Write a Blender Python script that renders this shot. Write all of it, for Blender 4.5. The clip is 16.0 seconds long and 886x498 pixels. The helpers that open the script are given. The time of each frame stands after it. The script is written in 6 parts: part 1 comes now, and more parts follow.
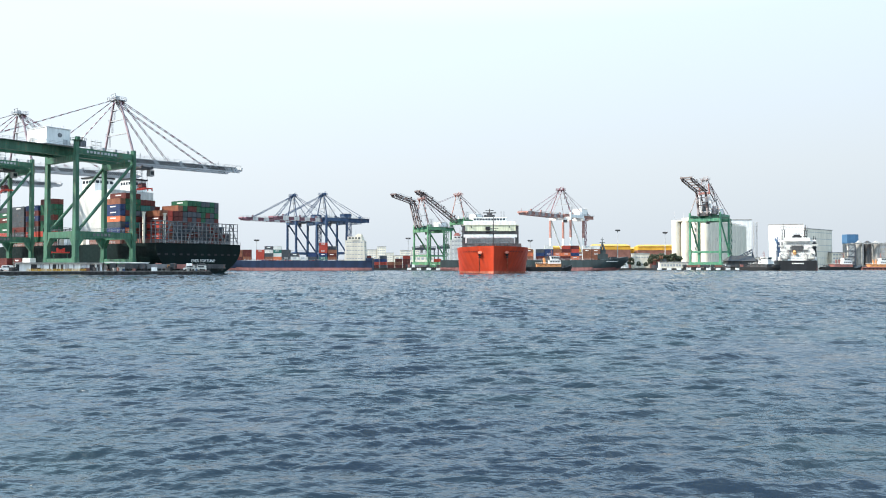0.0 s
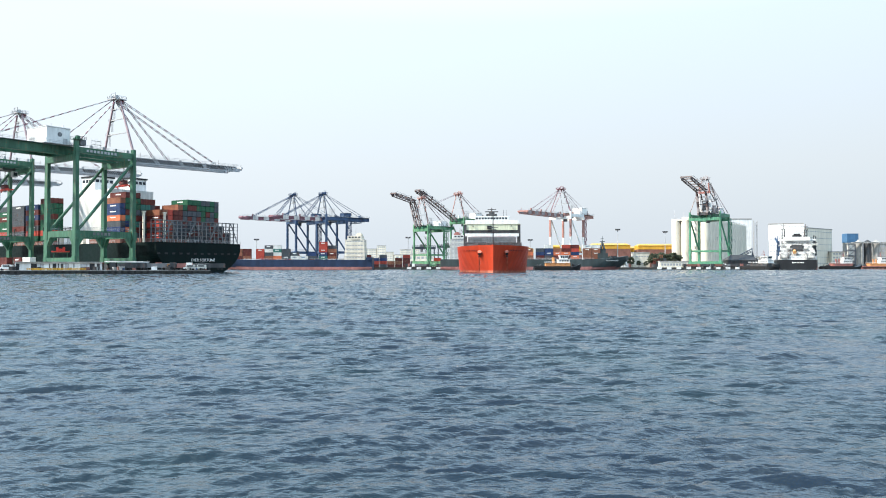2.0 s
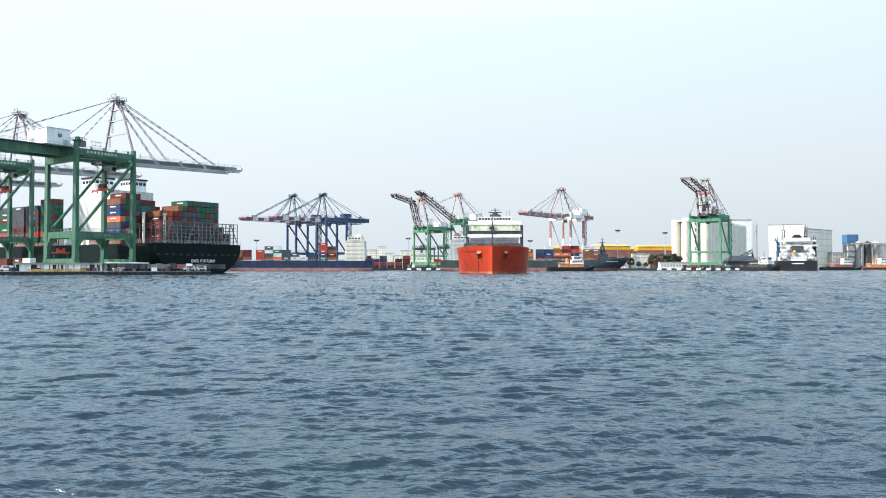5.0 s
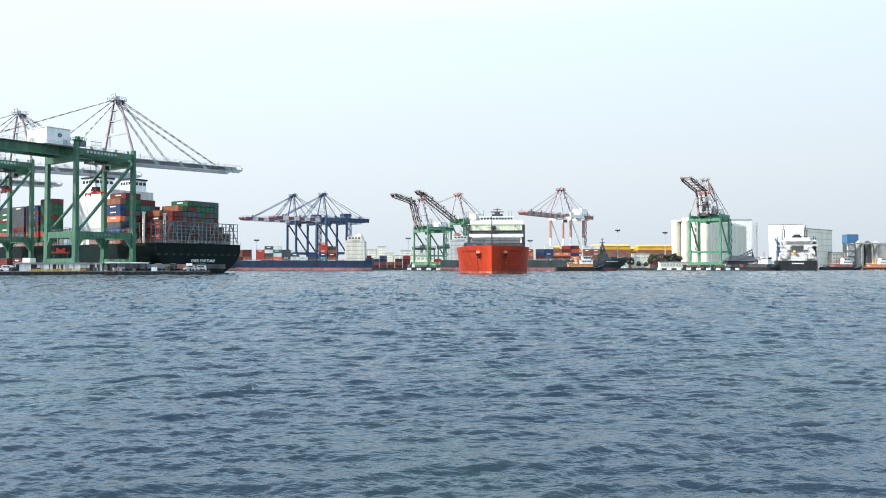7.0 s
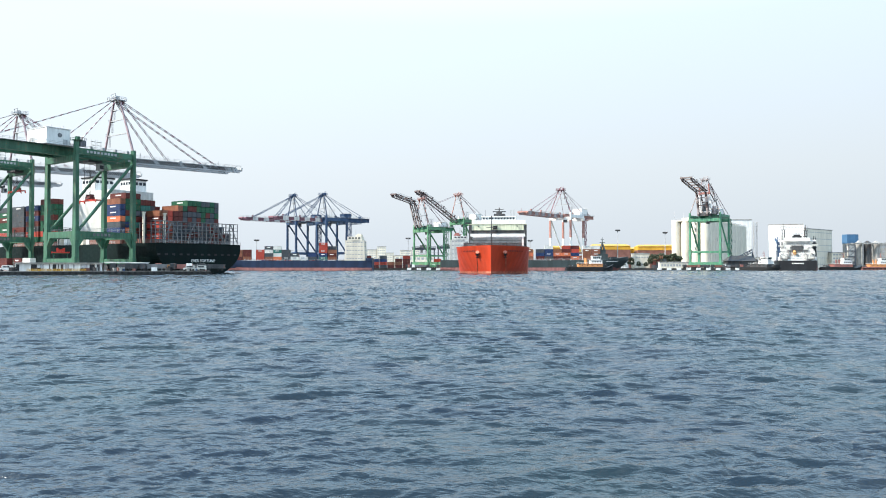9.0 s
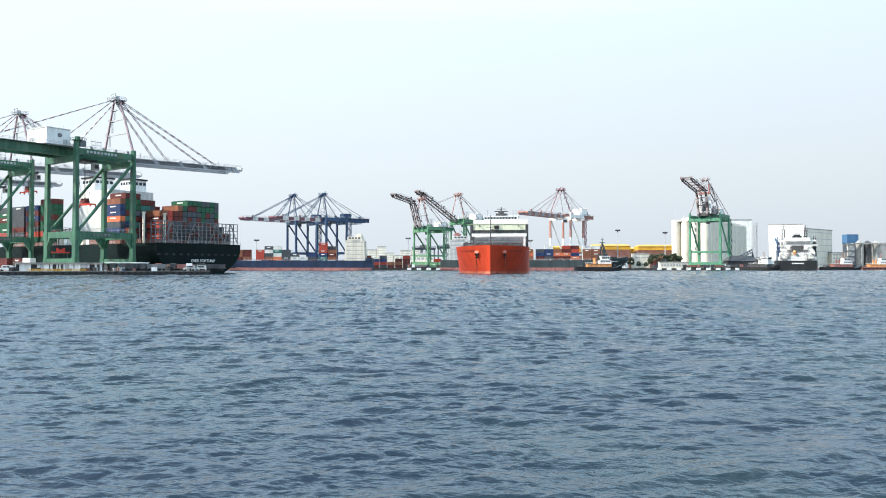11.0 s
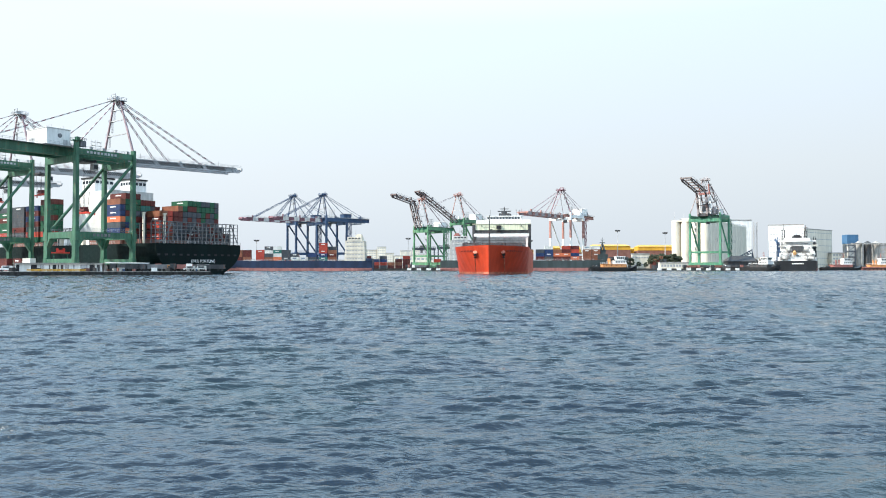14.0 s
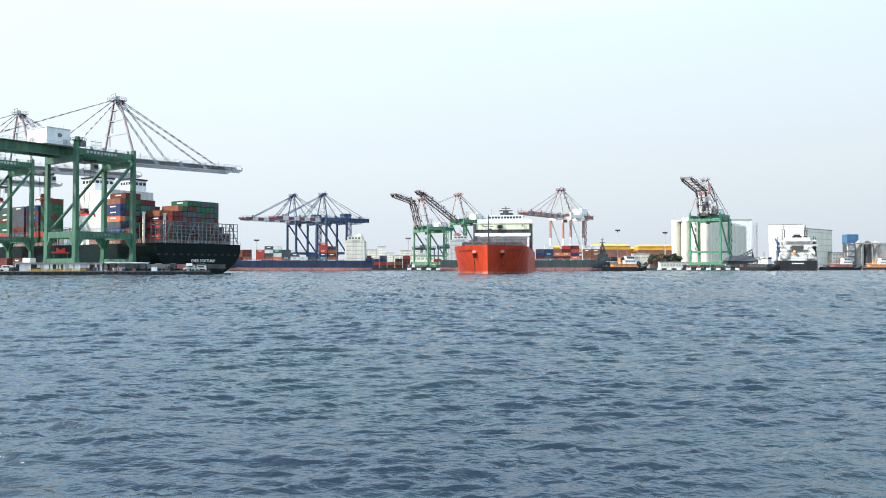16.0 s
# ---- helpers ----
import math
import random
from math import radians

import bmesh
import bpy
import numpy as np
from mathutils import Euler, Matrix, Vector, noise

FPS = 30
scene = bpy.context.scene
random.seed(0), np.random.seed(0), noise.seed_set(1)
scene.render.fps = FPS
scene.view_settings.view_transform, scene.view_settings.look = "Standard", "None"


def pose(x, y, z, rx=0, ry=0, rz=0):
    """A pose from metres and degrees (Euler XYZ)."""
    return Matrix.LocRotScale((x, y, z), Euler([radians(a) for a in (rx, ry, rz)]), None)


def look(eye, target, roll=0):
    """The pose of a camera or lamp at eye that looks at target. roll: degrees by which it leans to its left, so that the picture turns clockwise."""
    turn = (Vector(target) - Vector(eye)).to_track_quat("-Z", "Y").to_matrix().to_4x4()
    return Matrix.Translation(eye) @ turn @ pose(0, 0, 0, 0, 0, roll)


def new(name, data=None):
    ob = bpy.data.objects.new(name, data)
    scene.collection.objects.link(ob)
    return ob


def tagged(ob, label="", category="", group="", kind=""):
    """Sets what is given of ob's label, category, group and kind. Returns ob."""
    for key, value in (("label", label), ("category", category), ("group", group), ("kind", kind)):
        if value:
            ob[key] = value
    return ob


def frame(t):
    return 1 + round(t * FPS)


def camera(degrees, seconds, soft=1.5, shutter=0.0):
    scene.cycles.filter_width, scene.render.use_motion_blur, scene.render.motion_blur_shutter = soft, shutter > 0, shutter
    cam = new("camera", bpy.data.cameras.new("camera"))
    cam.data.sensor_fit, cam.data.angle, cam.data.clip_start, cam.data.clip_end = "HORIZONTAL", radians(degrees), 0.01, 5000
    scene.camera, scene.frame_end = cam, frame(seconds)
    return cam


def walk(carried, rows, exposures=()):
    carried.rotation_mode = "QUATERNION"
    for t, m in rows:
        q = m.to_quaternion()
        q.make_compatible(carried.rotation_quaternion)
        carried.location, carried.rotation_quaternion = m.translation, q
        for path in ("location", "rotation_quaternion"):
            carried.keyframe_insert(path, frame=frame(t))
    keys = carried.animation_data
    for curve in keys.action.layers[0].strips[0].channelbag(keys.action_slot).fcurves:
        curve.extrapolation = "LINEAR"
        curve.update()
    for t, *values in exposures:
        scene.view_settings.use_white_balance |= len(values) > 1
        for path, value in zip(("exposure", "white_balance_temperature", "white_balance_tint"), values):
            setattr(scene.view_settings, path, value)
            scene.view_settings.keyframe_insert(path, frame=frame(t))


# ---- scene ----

# ---- camera and its walk ----
cam = camera(60, 16.0, soft=1.0)
LEVEL = 91.287


def view(lift):
    return pose(0, 0, 3.4, LEVEL + lift, 0, 0)


walk(cam, [(0, view(0)), (1.0, view(0)), (1.5, view(-0.06)), (2.0, view(-0.06)), (2.5, view(-0.035)), (3.0, view(0)),
           (3.5, view(0.012)), (4.0, view(0.02)), (6.5, view(0)), (9.0, view(0)), (12.0, view(0)), (13.5, view(0.01)),
           (14.5, view(0.035)), (15.0, view(0.04)), (15.5, view(0)), (16.0, view(0))],
     exposures=[(0, 0.8), (16.0, 0.8)])

# ---- sky and sun ----
world = bpy.data.worlds.new("harbour_sky")
scene.world = world
world.use_nodes = True
wn, wl = world.node_tree.nodes, world.node_tree.links
wn.clear()
sky = wn.new("ShaderNodeTexSky")
sky.sky_type = "NISHITA"
sky.sun_disc = False
sky.sun_elevation, sky.sun_rotation = radians(40), radians(253)
sky.air_density, sky.dust_density, sky.ozone_density = 1.0, 6.0, 1.0
haze = wn.new("ShaderNodeMix")
haze.data_type = "RGBA"
haze.inputs[0].default_value = 0.85
# milky haze, duller at the horizon and bluer overhead
way = wn.new("ShaderNodeTexCoord")
split = wn.new("ShaderNodeSeparateXYZ")
glow = wn.new("ShaderNodeValToRGB")
glow.color_ramp.elements[0].position, glow.color_ramp.elements[0].color = 0.0, (0.60, 0.665, 0.735, 1)
glow.color_ramp.elements[1].position, glow.color_ramp.elements[1].color = 1.0, (0.48, 0.75, 1.10, 1)
e = glow.color_ramp.elements.new(0.12)
e.color = (0.67, 0.735, 0.785, 1)
e = glow.color_ramp.elements.new(0.30)
e.color = (0.71, 0.835, 0.94, 1)
e = glow.color_ramp.elements.new(0.42)
e.color = (1.0, 1.43, 1.80, 1)
e = glow.color_ramp.elements.new(0.55)
e.color = (1.16, 1.72, 2.24, 1)
e = glow.color_ramp.elements.new(0.75)
e.color = (0.88, 1.22, 1.56, 1)
gain = wn.new("ShaderNodeVectorMath")
gain.operation = "SCALE"
wl.new(way.outputs["Generated"], split.inputs[0])
wl.new(split.outputs[2], glow.inputs[0])
wl.new(glow.outputs[0], gain.inputs[0])
wl.new(gain.outputs[0], haze.inputs[7])
# the haze is brighter towards the sun
near_sun = wn.new("ShaderNodeVectorMath")
near_sun.operation = "DOT_PRODUCT"
near_sun.inputs[1].default_value = (-0.736, -0.224, 0.640)
lift = wn.new("ShaderNodeMath")
lift.operation = "MULTIPLY_ADD"
lift.inputs[1].default_value, lift.inputs[2].default_value = 14 * 0.18, 14 * 1.03
wl.new(way.outputs["Generated"], near_sun.inputs[0])
wl.new(near_sun.outputs["Value"], lift.inputs[0])
wl.new(lift.outputs[0], gain.inputs["Scale"])
bg = wn.new("ShaderNodeBackground")
bg.inputs["Strength"].default_value = 0.0565
out = wn.new("ShaderNodeOutputWorld")
wl.new(sky.outputs[0], haze.inputs[6])
wl.new(haze.outputs[2], bg.inputs["Color"])
wl.new(bg.outputs[0], out.inputs[0])

sun = new("sun", bpy.data.lights.new("sun", "SUN"))
sun.data.energy, sun.data.angle, sun.data.color = 4.6, radians(1.5), (1.0, 0.93, 0.82)
sun.matrix_world = look((0, 0, 0), (0.92, 0.28, -0.80))


# ---- materials ----
def paint(name, rgb, rough=0.5, metal=0.0, var=0.25, grime=0.3, scale=0.5, rust=0.0, spec=0.35):
    """Weathered paint: broad fading, fine grain, streaks that run down, rust spots."""
    m = bpy.data.materials.new(name)
    m.use_nodes = True
    n, l = m.node_tree.nodes, m.node_tree.links
    b = n["Principled BSDF"]
    co = n.new("ShaderNodeTexCoord")
    info = n.new("ShaderNodeObjectInfo")
    shift = n.new("ShaderNodeVectorMath")
    shift.operation = "MULTIPLY_ADD"
    shift.inputs[1].default_value = (1, 1, 1)
    far = n.new("ShaderNodeVectorMath")
    far.operation = "SCALE"
    far.inputs[0].default_value = (37, 53, 71)
    l.new(info.outputs["Random"], far.inputs["Scale"])
    l.new(co.outputs["Object"], shift.inputs[0])
    l.new(far.outputs[0], shift.inputs[2])
    def tex(sc, detail, squash=(1, 1, 1)):
        mp = n.new("ShaderNodeMapping")
        mp.inputs["Scale"].default_value = squash
        t = n.new("ShaderNodeTexNoise")
        t.inputs["Scale"].default_value, t.inputs["Detail"].default_value = sc, detail
        l.new(shift.outputs[0], mp.inputs[0])
        l.new(mp.outputs[0], t.inputs[0])
        return t
    big, fine, run = tex(scale, 4), tex(scale * 9, 6), tex(scale * 3, 3, (1, 1, 0.08))
    def ramp(src, p0, v0, p1, v1):
        r = n.new("ShaderNodeMapRange")
        for i, v in enumerate((p0, p1, v0, v1)):
            r.inputs[i + 1].default_value = v
        l.new(src, r.inputs[0])
        return r.outputs[0]
    def times(a, c):
        k = n.new("ShaderNodeMath")
        k.operation = "MULTIPLY"
        l.new(a, k.inputs[0])
        l.new(c, k.inputs[1])
        return k.outputs[0]
    f = times(ramp(big.outputs[0], 0.3, 1 - var, 0.7, 1 + var * 0.6), ramp(fine.outputs[0], 0.3, 1 - var * 0.4, 0.7, 1 + var * 0.3))
    f = times(f, ramp(run.outputs[0], 0.42, 1 - grime, 0.62, 1.0))
    hsv = n.new("ShaderNodeHueSaturation")
    hsv.inputs["Color"].default_value = (*rgb, 1)
    l.new(f, hsv.inputs["Value"])
    col = hsv.outputs[0]
    if rust:
        mix = n.new("ShaderNodeMix")
        mix.data_type = "RGBA"
        mix.inputs[7].default_value = (0.16, 0.06, 0.03, 1)
        l.new(ramp(times(run.outputs[0], fine.outputs[0]), 0.34 - 0.12 * rust, 0, 0.42, 0.85), mix.inputs[0])
        l.new(col, mix.inputs[6])
        col = mix.outputs[2]
    l.new(col, b.inputs["Base Color"])
    l.new(ramp(fine.outputs[0], 0.3, rough * 0.8, 0.7, min(1, rough * 1.25)), b.inputs["Roughness"])
    b.inputs["Metallic"].default_value = metal
    b.inputs["Specular IOR Level"].default_value = spec
    bump = n.new("ShaderNodeBump")
    bump.inputs["Strength"].default_value, bump.inputs["Distance"].default_value = 0.25, 0.03
    l.new(fine.outputs[0], bump.inputs["Height"])
    l.new(bump.outputs[0], b.inputs["Normal"])
    return m


def sea():
    m = bpy.data.materials.new("sea_water")
    m.use_nodes = True
    n, l = m.node_tree.nodes, m.node_tree.links
    b = n["Principled BSDF"]
    b.inputs["IOR"].default_value = 1.46
    b.inputs["Specular IOR Level"].default_value = 0.90
    b.inputs["Specular Tint"].default_value = (0.86, 0.95, 1.0, 1)
    co = n.new("ShaderNodeTexCoord")
    patch = n.new("ShaderNodeTexNoise")
    patch.inputs["Scale"].default_value, patch.inputs["Detail"].default_value = 0.12, 5
    l.new(co.outputs["Object"], patch.inputs[0])
    mix = n.new("ShaderNodeMix")
    mix.data_type = "RGBA"
    mix.inputs[6].default_value = (0.0006, 0.0034, 0.0085, 1)
    mix.inputs[7].default_value = (0.0018, 0.0092, 0.0085, 1)
    rng = n.new("ShaderNodeMapRange")
    rng.inputs[1].default_value, rng.inputs[2].default_value = 0.42, 0.66
    l.new(patch.outputs[0], rng.inputs[0])
    l.new(rng.outputs[0], mix.inputs[0])
    l.new(mix.outputs[2], b.inputs["Base Color"])
    last = None
    for sc, dist, squash in ((1.2, 0.075, (0.6, 1.5, 1)), (3.2, 0.048, (0.6, 1.6, 1)), (8.5, 0.024, (0.6, 1.6, 1))):
        mp = n.new("ShaderNodeMapping")
        mp.inputs["Scale"].default_value = squash
        t = n.new("ShaderNodeTexNoise")
        t.inputs["Scale"].default_value, t.inputs["Detail"].default_value = sc, 3
        l.new(co.outputs["Object"], mp.inputs[0])
        l.new(mp.outputs[0], t.inputs[0])
        bump = n.new("ShaderNodeBump")
        bump.inputs["Strength"].default_value, bump.inputs["Distance"].default_value = 1.0, dist
        l.new(t.outputs[0], bump.inputs["Height"])
        if last:
            l.new(last.outputs[0], bump.inputs["Normal"])
        last = bump
    # slopes of wavelets and gusts that stay visible far out
    normal = last.outputs[0]
    sep = n.new("ShaderNodeSeparateXYZ")
    l.new(co.outputs["Object"], sep.inputs[0])
    ruffle = n.new("ShaderNodeMapRange")
    for i, v in enumerate((14, 80, 0.14, 1.3)):
        ruffle.inputs[i + 1].default_value = v
    l.new(sep.outputs[1], ruffle.inputs[0])
    for sc, k, squash in ((2.0, 0.85, (1, 0.16, 1)), (0.5, 0.62, (1, 0.22, 1)), (0.08, 0.12, (1, 0.5, 1))):
        mp = n.new("ShaderNodeMapping")
        mp.inputs["Scale"].default_value = squash
        t = n.new("ShaderNodeTexNoise")
        t.inputs["Scale"].default_value, t.inputs["Detail"].default_value = sc, 3
        l.new(co.outputs["Object"], mp.inputs[0])
        l.new(mp.outputs[0], t.inputs[0])
        lean = n.new("ShaderNodeVectorMath")
        lean.operation = "SUBTRACT"
        lean.inputs[1].default_value = (0.5, 0.5, 0.5)
        l.new(t.outputs["Color"], lean.inputs[0])
        grow = n.new("ShaderNodeVectorMath")
        grow.operation = "SCALE"
        add = n.new("ShaderNodeVectorMath")
        add.operation = "MULTIPLY_ADD"
        add.inputs[1].default_value = (k, k * 2, 0)
        l.new(lean.outputs[0], grow.inputs[0])
        l.new(ruffle.outputs[0], grow.inputs["Scale"])
        l.new(grow.outputs[0], add.inputs[0])
        l.new(normal, add.inputs[2])
        normal = add.outputs[0]
    # wind waves lean over towards the near shore
    steep = n.new("ShaderNodeVectorMath")
    steep.operation = "ADD"
    steep.inputs[1].default_value = (0, -0.09, 0)
    l.new(normal, steep.inputs[0])
    unit = n.new("ShaderNodeVectorMath")
    unit.operation = "NORMALIZE"
    l.new(steep.outputs[0], unit.inputs[0])
    l.new(unit.outputs[0], b.inputs["Normal"])
    b.inputs["Roughness"].default_value = 0.12
    return m


SEA = sea()
M = {
    "green": paint("green_crane_paint", (0.048, 0.150, 0.092), 0.45, 0, 0.25, 0.35, 0.3, 0.1),
    "palegreen": paint("pale_green_crane_paint", (0.105, 0.27, 0.15), 0.5, 0, 0.25, 0.35, 0.3, 0.2),
    "deepgreen": paint("weathered_green_crane_paint", (0.075, 0.26, 0.16), 0.5, 0, 0.3, 0.4, 0.3, 0.2),
    "boombrown": paint("sooty_red_brown_paint", (0.115, 0.085, 0.085), 0.55, 0, 0.35, 0.4, 0.5, 0.3),
    "boompale": paint("grimy_pale_paint", (0.42, 0.37, 0.37), 0.55, 0, 0.3, 0.4, 0.5, 0.2),
    "plum": paint("weathered_plum_red_paint", (0.27, 0.13, 0.16), 0.55, 0, 0.35, 0.3, 0.4, 0.2),
    "slab": paint("dull_white_ship_paint", (0.60, 0.60, 0.57), 0.5, 0, 0.12, 0.25, 0.2),
    "gantry": paint("slate_blue_paint", (0.06, 0.08, 0.11), 0.5, 0, 0.25, 0.3, 0.4, 0.1),
    "blue": paint("blue_crane_paint", (0.040, 0.085, 0.170), 0.5, 0, 0.25, 0.3, 0.3, 0.1),
    "redpaint": paint("faded_red_paint", (0.36, 0.15, 0.13), 0.55, 0, 0.25, 0.3, 0.3, 0.2),
    "white": paint("white_paint", (0.78, 0.78, 0.76), 0.5, 0, 0.10, 0.15, 0.3),
    "offwhite": paint("cream_paint", (0.66, 0.68, 0.50), 0.5, 0, 0.12, 0.2, 0.3),
    "grey": paint("grey_steel", (0.46, 0.47, 0.48), 0.5, 0.0, 0.2, 0.3, 0.4, 0.1),
    "darkgrey": paint("dark_steel", (0.07, 0.075, 0.08), 0.55, 0.2, 0.3, 0.3, 0.4, 0.2),
    "black": paint("black_paint", (0.018, 0.019, 0.022), 0.55, 0, 0.3, 0.2, 0.4),
    "pink": paint("sun_faded_red_paint", (0.44, 0.23, 0.20), 0.55, 0, 0.25, 0.3, 0.3, 0.2),
    "darkred": paint("oily_dark_red", (0.13, 0.03, 0.03), 0.5, 0, 0.3, 0.3, 0.8, 0.2),
    "midgrey": paint("galvanised_steel", (0.17, 0.18, 0.19), 0.55, 0.1, 0.3, 0.3, 0.4, 0.2),
    "stay": paint("red_grey_stay", (0.36, 0.26, 0.28), 0.5, 0.0, 0.4, 0.3, 0.6, 0.2),
    "glass": paint("dark_window_glass", (0.03, 0.04, 0.05), 0.12, 0, 0.2, 0.0, 0.5),
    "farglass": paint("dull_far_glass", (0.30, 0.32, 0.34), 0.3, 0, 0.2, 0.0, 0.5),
    "hullgreen": paint("dark_green_hull", (0.0010, 0.0095, 0.0095), 0.55, 0, 0.2, 0.2, 0.08, 0, 0.12),
    "hullblue": paint("navy_hull", (0.016, 0.034, 0.08), 0.5, 0, 0.2, 0.3, 0.08),
    "hullgrey": paint("grey_hull", (0.050, 0.068, 0.070), 0.5, 0, 0.2, 0.3, 0.08),
    "hullblack": paint("black_hull", (0.012, 0.014, 0.017), 0.5, 0, 0.2, 0.3, 0.08),
    "orange": paint("orange_hull", (0.47, 0.046, 0.014), 0.42, 0, 0.14, 0.2, 0.12),
    "fadedorange": paint("salt_bleached_orange", (0.62, 0.20, 0.13), 0.6, 0, 0.25, 0.45, 0.25),
    "boot": paint("red_boot_topping", (0.40, 0.17, 0.15), 0.6, 0, 0.25, 0.3, 0.2),
    "deck": paint("deck_paint", (0.20, 0.09, 0.07), 0.7, 0, 0.3, 0.1, 0.3),
    "yellow": paint("yellow_sheet", (0.62, 0.33, 0.035), 0.5, 0, 0.12, 0.15, 0.1),
    "concrete": paint("concrete", (0.36, 0.35, 0.33), 0.85, 0, 0.25, 0.3, 0.2),
    "quaywall": paint("tarred_quay_wall", (0.05, 0.05, 0.048), 0.8, 0, 0.4, 0.3, 0.3),
    "silo": paint("cream_silo_concrete", (0.68, 0.63, 0.53), 0.8, 0, 0.08, 0.16, 0.12),
    "ground": paint("dusty_ground", (0.24, 0.23, 0.21), 0.9, 0, 0.3, 0.0, 0.02),
    "rubber": paint("black_rubber", (0.02, 0.02, 0.02), 0.9, 0, 0.3, 0.2, 1.0),
    "lifeboat": paint("orange_lifeboat", (0.74, 0.40, 0.17), 0.4, 0, 0.12, 0.1, 0.5),
    "tugorange": paint("pale_orange_paint", (0.62, 0.28, 0.11), 0.5, 0, 0.15, 0.25, 0.5),
    "foliage": paint("dark_foliage", (0.040, 0.050, 0.028), 0.9, 0, 0.5, 0.0, 0.3),
    "bluepanel": paint("blue_cladding", (0.05, 0.13, 0.24), 0.4, 0, 0.15, 0.1, 0.2),
    "bright_red": paint("bright_red_paint", (0.62, 0.055, 0.035), 0.5, 0, 0.2, 0.25, 0.4, 0.1),
}
CRATE = {
    "green": paint("container_green", (0.009, 0.093, 0.046), 0.5, 0, 0.2, 0.2, 0.3, 0.1),
    "teal": paint("container_teal", (0.031, 0.161, 0.136), 0.5, 0, 0.2, 0.2, 0.3, 0.1),
    "maroon": paint("container_maroon", (0.112, 0.021, 0.017), 0.5, 0, 0.25, 0.2, 0.3, 0.2),
    "red": paint("container_red", (0.44, 0.06, 0.04), 0.5, 0, 0.2, 0.2, 0.3, 0.1),
    "orange": paint("container_orange", (0.66, 0.18, 0.08), 0.5, 0, 0.2, 0.2, 0.3, 0.1),
    "blue": paint("container_blue", (0.018, 0.045, 0.132), 0.5, 0, 0.2, 0.2, 0.3, 0.1),
    "grey": paint("container_grey", (0.060, 0.072, 0.084), 0.5, 0, 0.2, 0.2, 0.3, 0.1),
    "white": paint("container_white", (0.72, 0.72, 0.68), 0.5, 0, 0.1, 0.25, 0.3, 0.1),
    "brown": paint("container_brown", (0.255, 0.098, 0.056), 0.5, 0, 0.25, 0.2, 0.3, 0.2),
}


# ---- mesh tools ----
def box(bm, x0, x1, y0, y1, z0, z1):
    v = [bm.verts.new((x, y, z)) for z in (z0, z1) for x, y in ((x0, y0), (x1, y0), (x1, y1), (x0, y1))]
    for f in ((3, 2, 1, 0), (4, 5, 6, 7), (0, 1, 5, 4), (1, 2, 6, 5), (2, 3, 7, 6), (3, 0, 4, 7)):
        bm.faces.new([v[i] for i in f])
    return bm


def cbox(bm, x, y, z, sx, sy, sz):
    """A box centred in plan on x, y, standing on z."""
    return box(bm, x - sx / 2, x + sx / 2, y - sy / 2, y + sy / 2, z, z + sz)


def beam(bm, p, q, w, h=None, w2=None):
    """A box girder from p to q: w across, h deep, w2 across at its far end."""
    p, q = Vector(p), Vector(q)
    h = h or w
    k = (w2 or w) / w
    d = (q - p).normalized()
    side = d.cross(Vector((0, 0, 1)))
    side = Vector((1, 0, 0)) if side.length < 1e-3 else side.normalized()
    up = side.cross(d)
    v = []
    for c, s in ((p, 1), (q, k)):
        for a, e in ((-1, -1), (1, -1), (1, 1), (-1, 1)):
            v.append(bm.verts.new(c + side * (a * w * s / 2) + up * (e * h * s / 2)))
    for f in ((3, 2, 1, 0), (4, 5, 6, 7), (0, 1, 5, 4), (1, 2, 6, 5), (2, 3, 7, 6), (3, 0, 4, 7)):
        bm.faces.new([v[i] for i in f])
    return bm


def tube(bm, p, q, r, n=8, r2=None, cap=True):
    p, q = Vector(p), Vector(q)
    r2 = r if r2 is None else r2
    d = (q - p).normalized()
    side = d.cross(Vector((0, 0, 1)))
    side = Vector((1, 0, 0)) if side.length < 1e-3 else side.normalized()
    up = side.cross(d)
    rings = []
    for c, rr in ((p, r), (q, r2)):
        rings.append([bm.verts.new(c + (side * math.cos(2 * math.pi * i / n) + up * math.sin(2 * math.pi * i / n)) * rr) for i in range(n)])
    for i in range(n):
        bm.faces.new((rings[0][i], rings[0][(i + 1) % n], rings[1][(i + 1) % n], rings[1][i]))
    if cap:
        bm.faces.new(rings[0][::-1])
        bm.faces.new(rings[1])
    return bm


def mesh_of(bm, name, material, smooth=False):
    bmesh.ops.recalc_face_normals(bm, faces=bm.faces)
    me = bpy.data.meshes.new(name)
    bm.to_mesh(me)
    bm.free()
    for mat in (material if isinstance(material, (list, tuple)) else [material]):
        me.materials.append(mat)
    if smooth:
        me.polygons.foreach_set("use_smooth", [True] * len(me.polygons))
    return me


def part(name, bm, material, parent, label="", smooth=False):
    ob = new(name, mesh_of(bm, name, material, smooth))
    ob.parent = parent
    if label:
        ob["label"] = label
    return ob


def thing(name, m, label, category, group="", kind=""):
    ob = new(name)
    ob.empty_display_size = 0.5
    ob.matrix_basis = m
    return tagged(ob, label, category, group, kind)


def solid(name, bm, material, m, label, category="", group="", kind="", smooth=False):
    ob = new(name, mesh_of(bm, name, material, smooth))
    ob.matrix_basis = m
    return tagged(ob, label, category, group, kind)


def B():
    return bmesh.new()


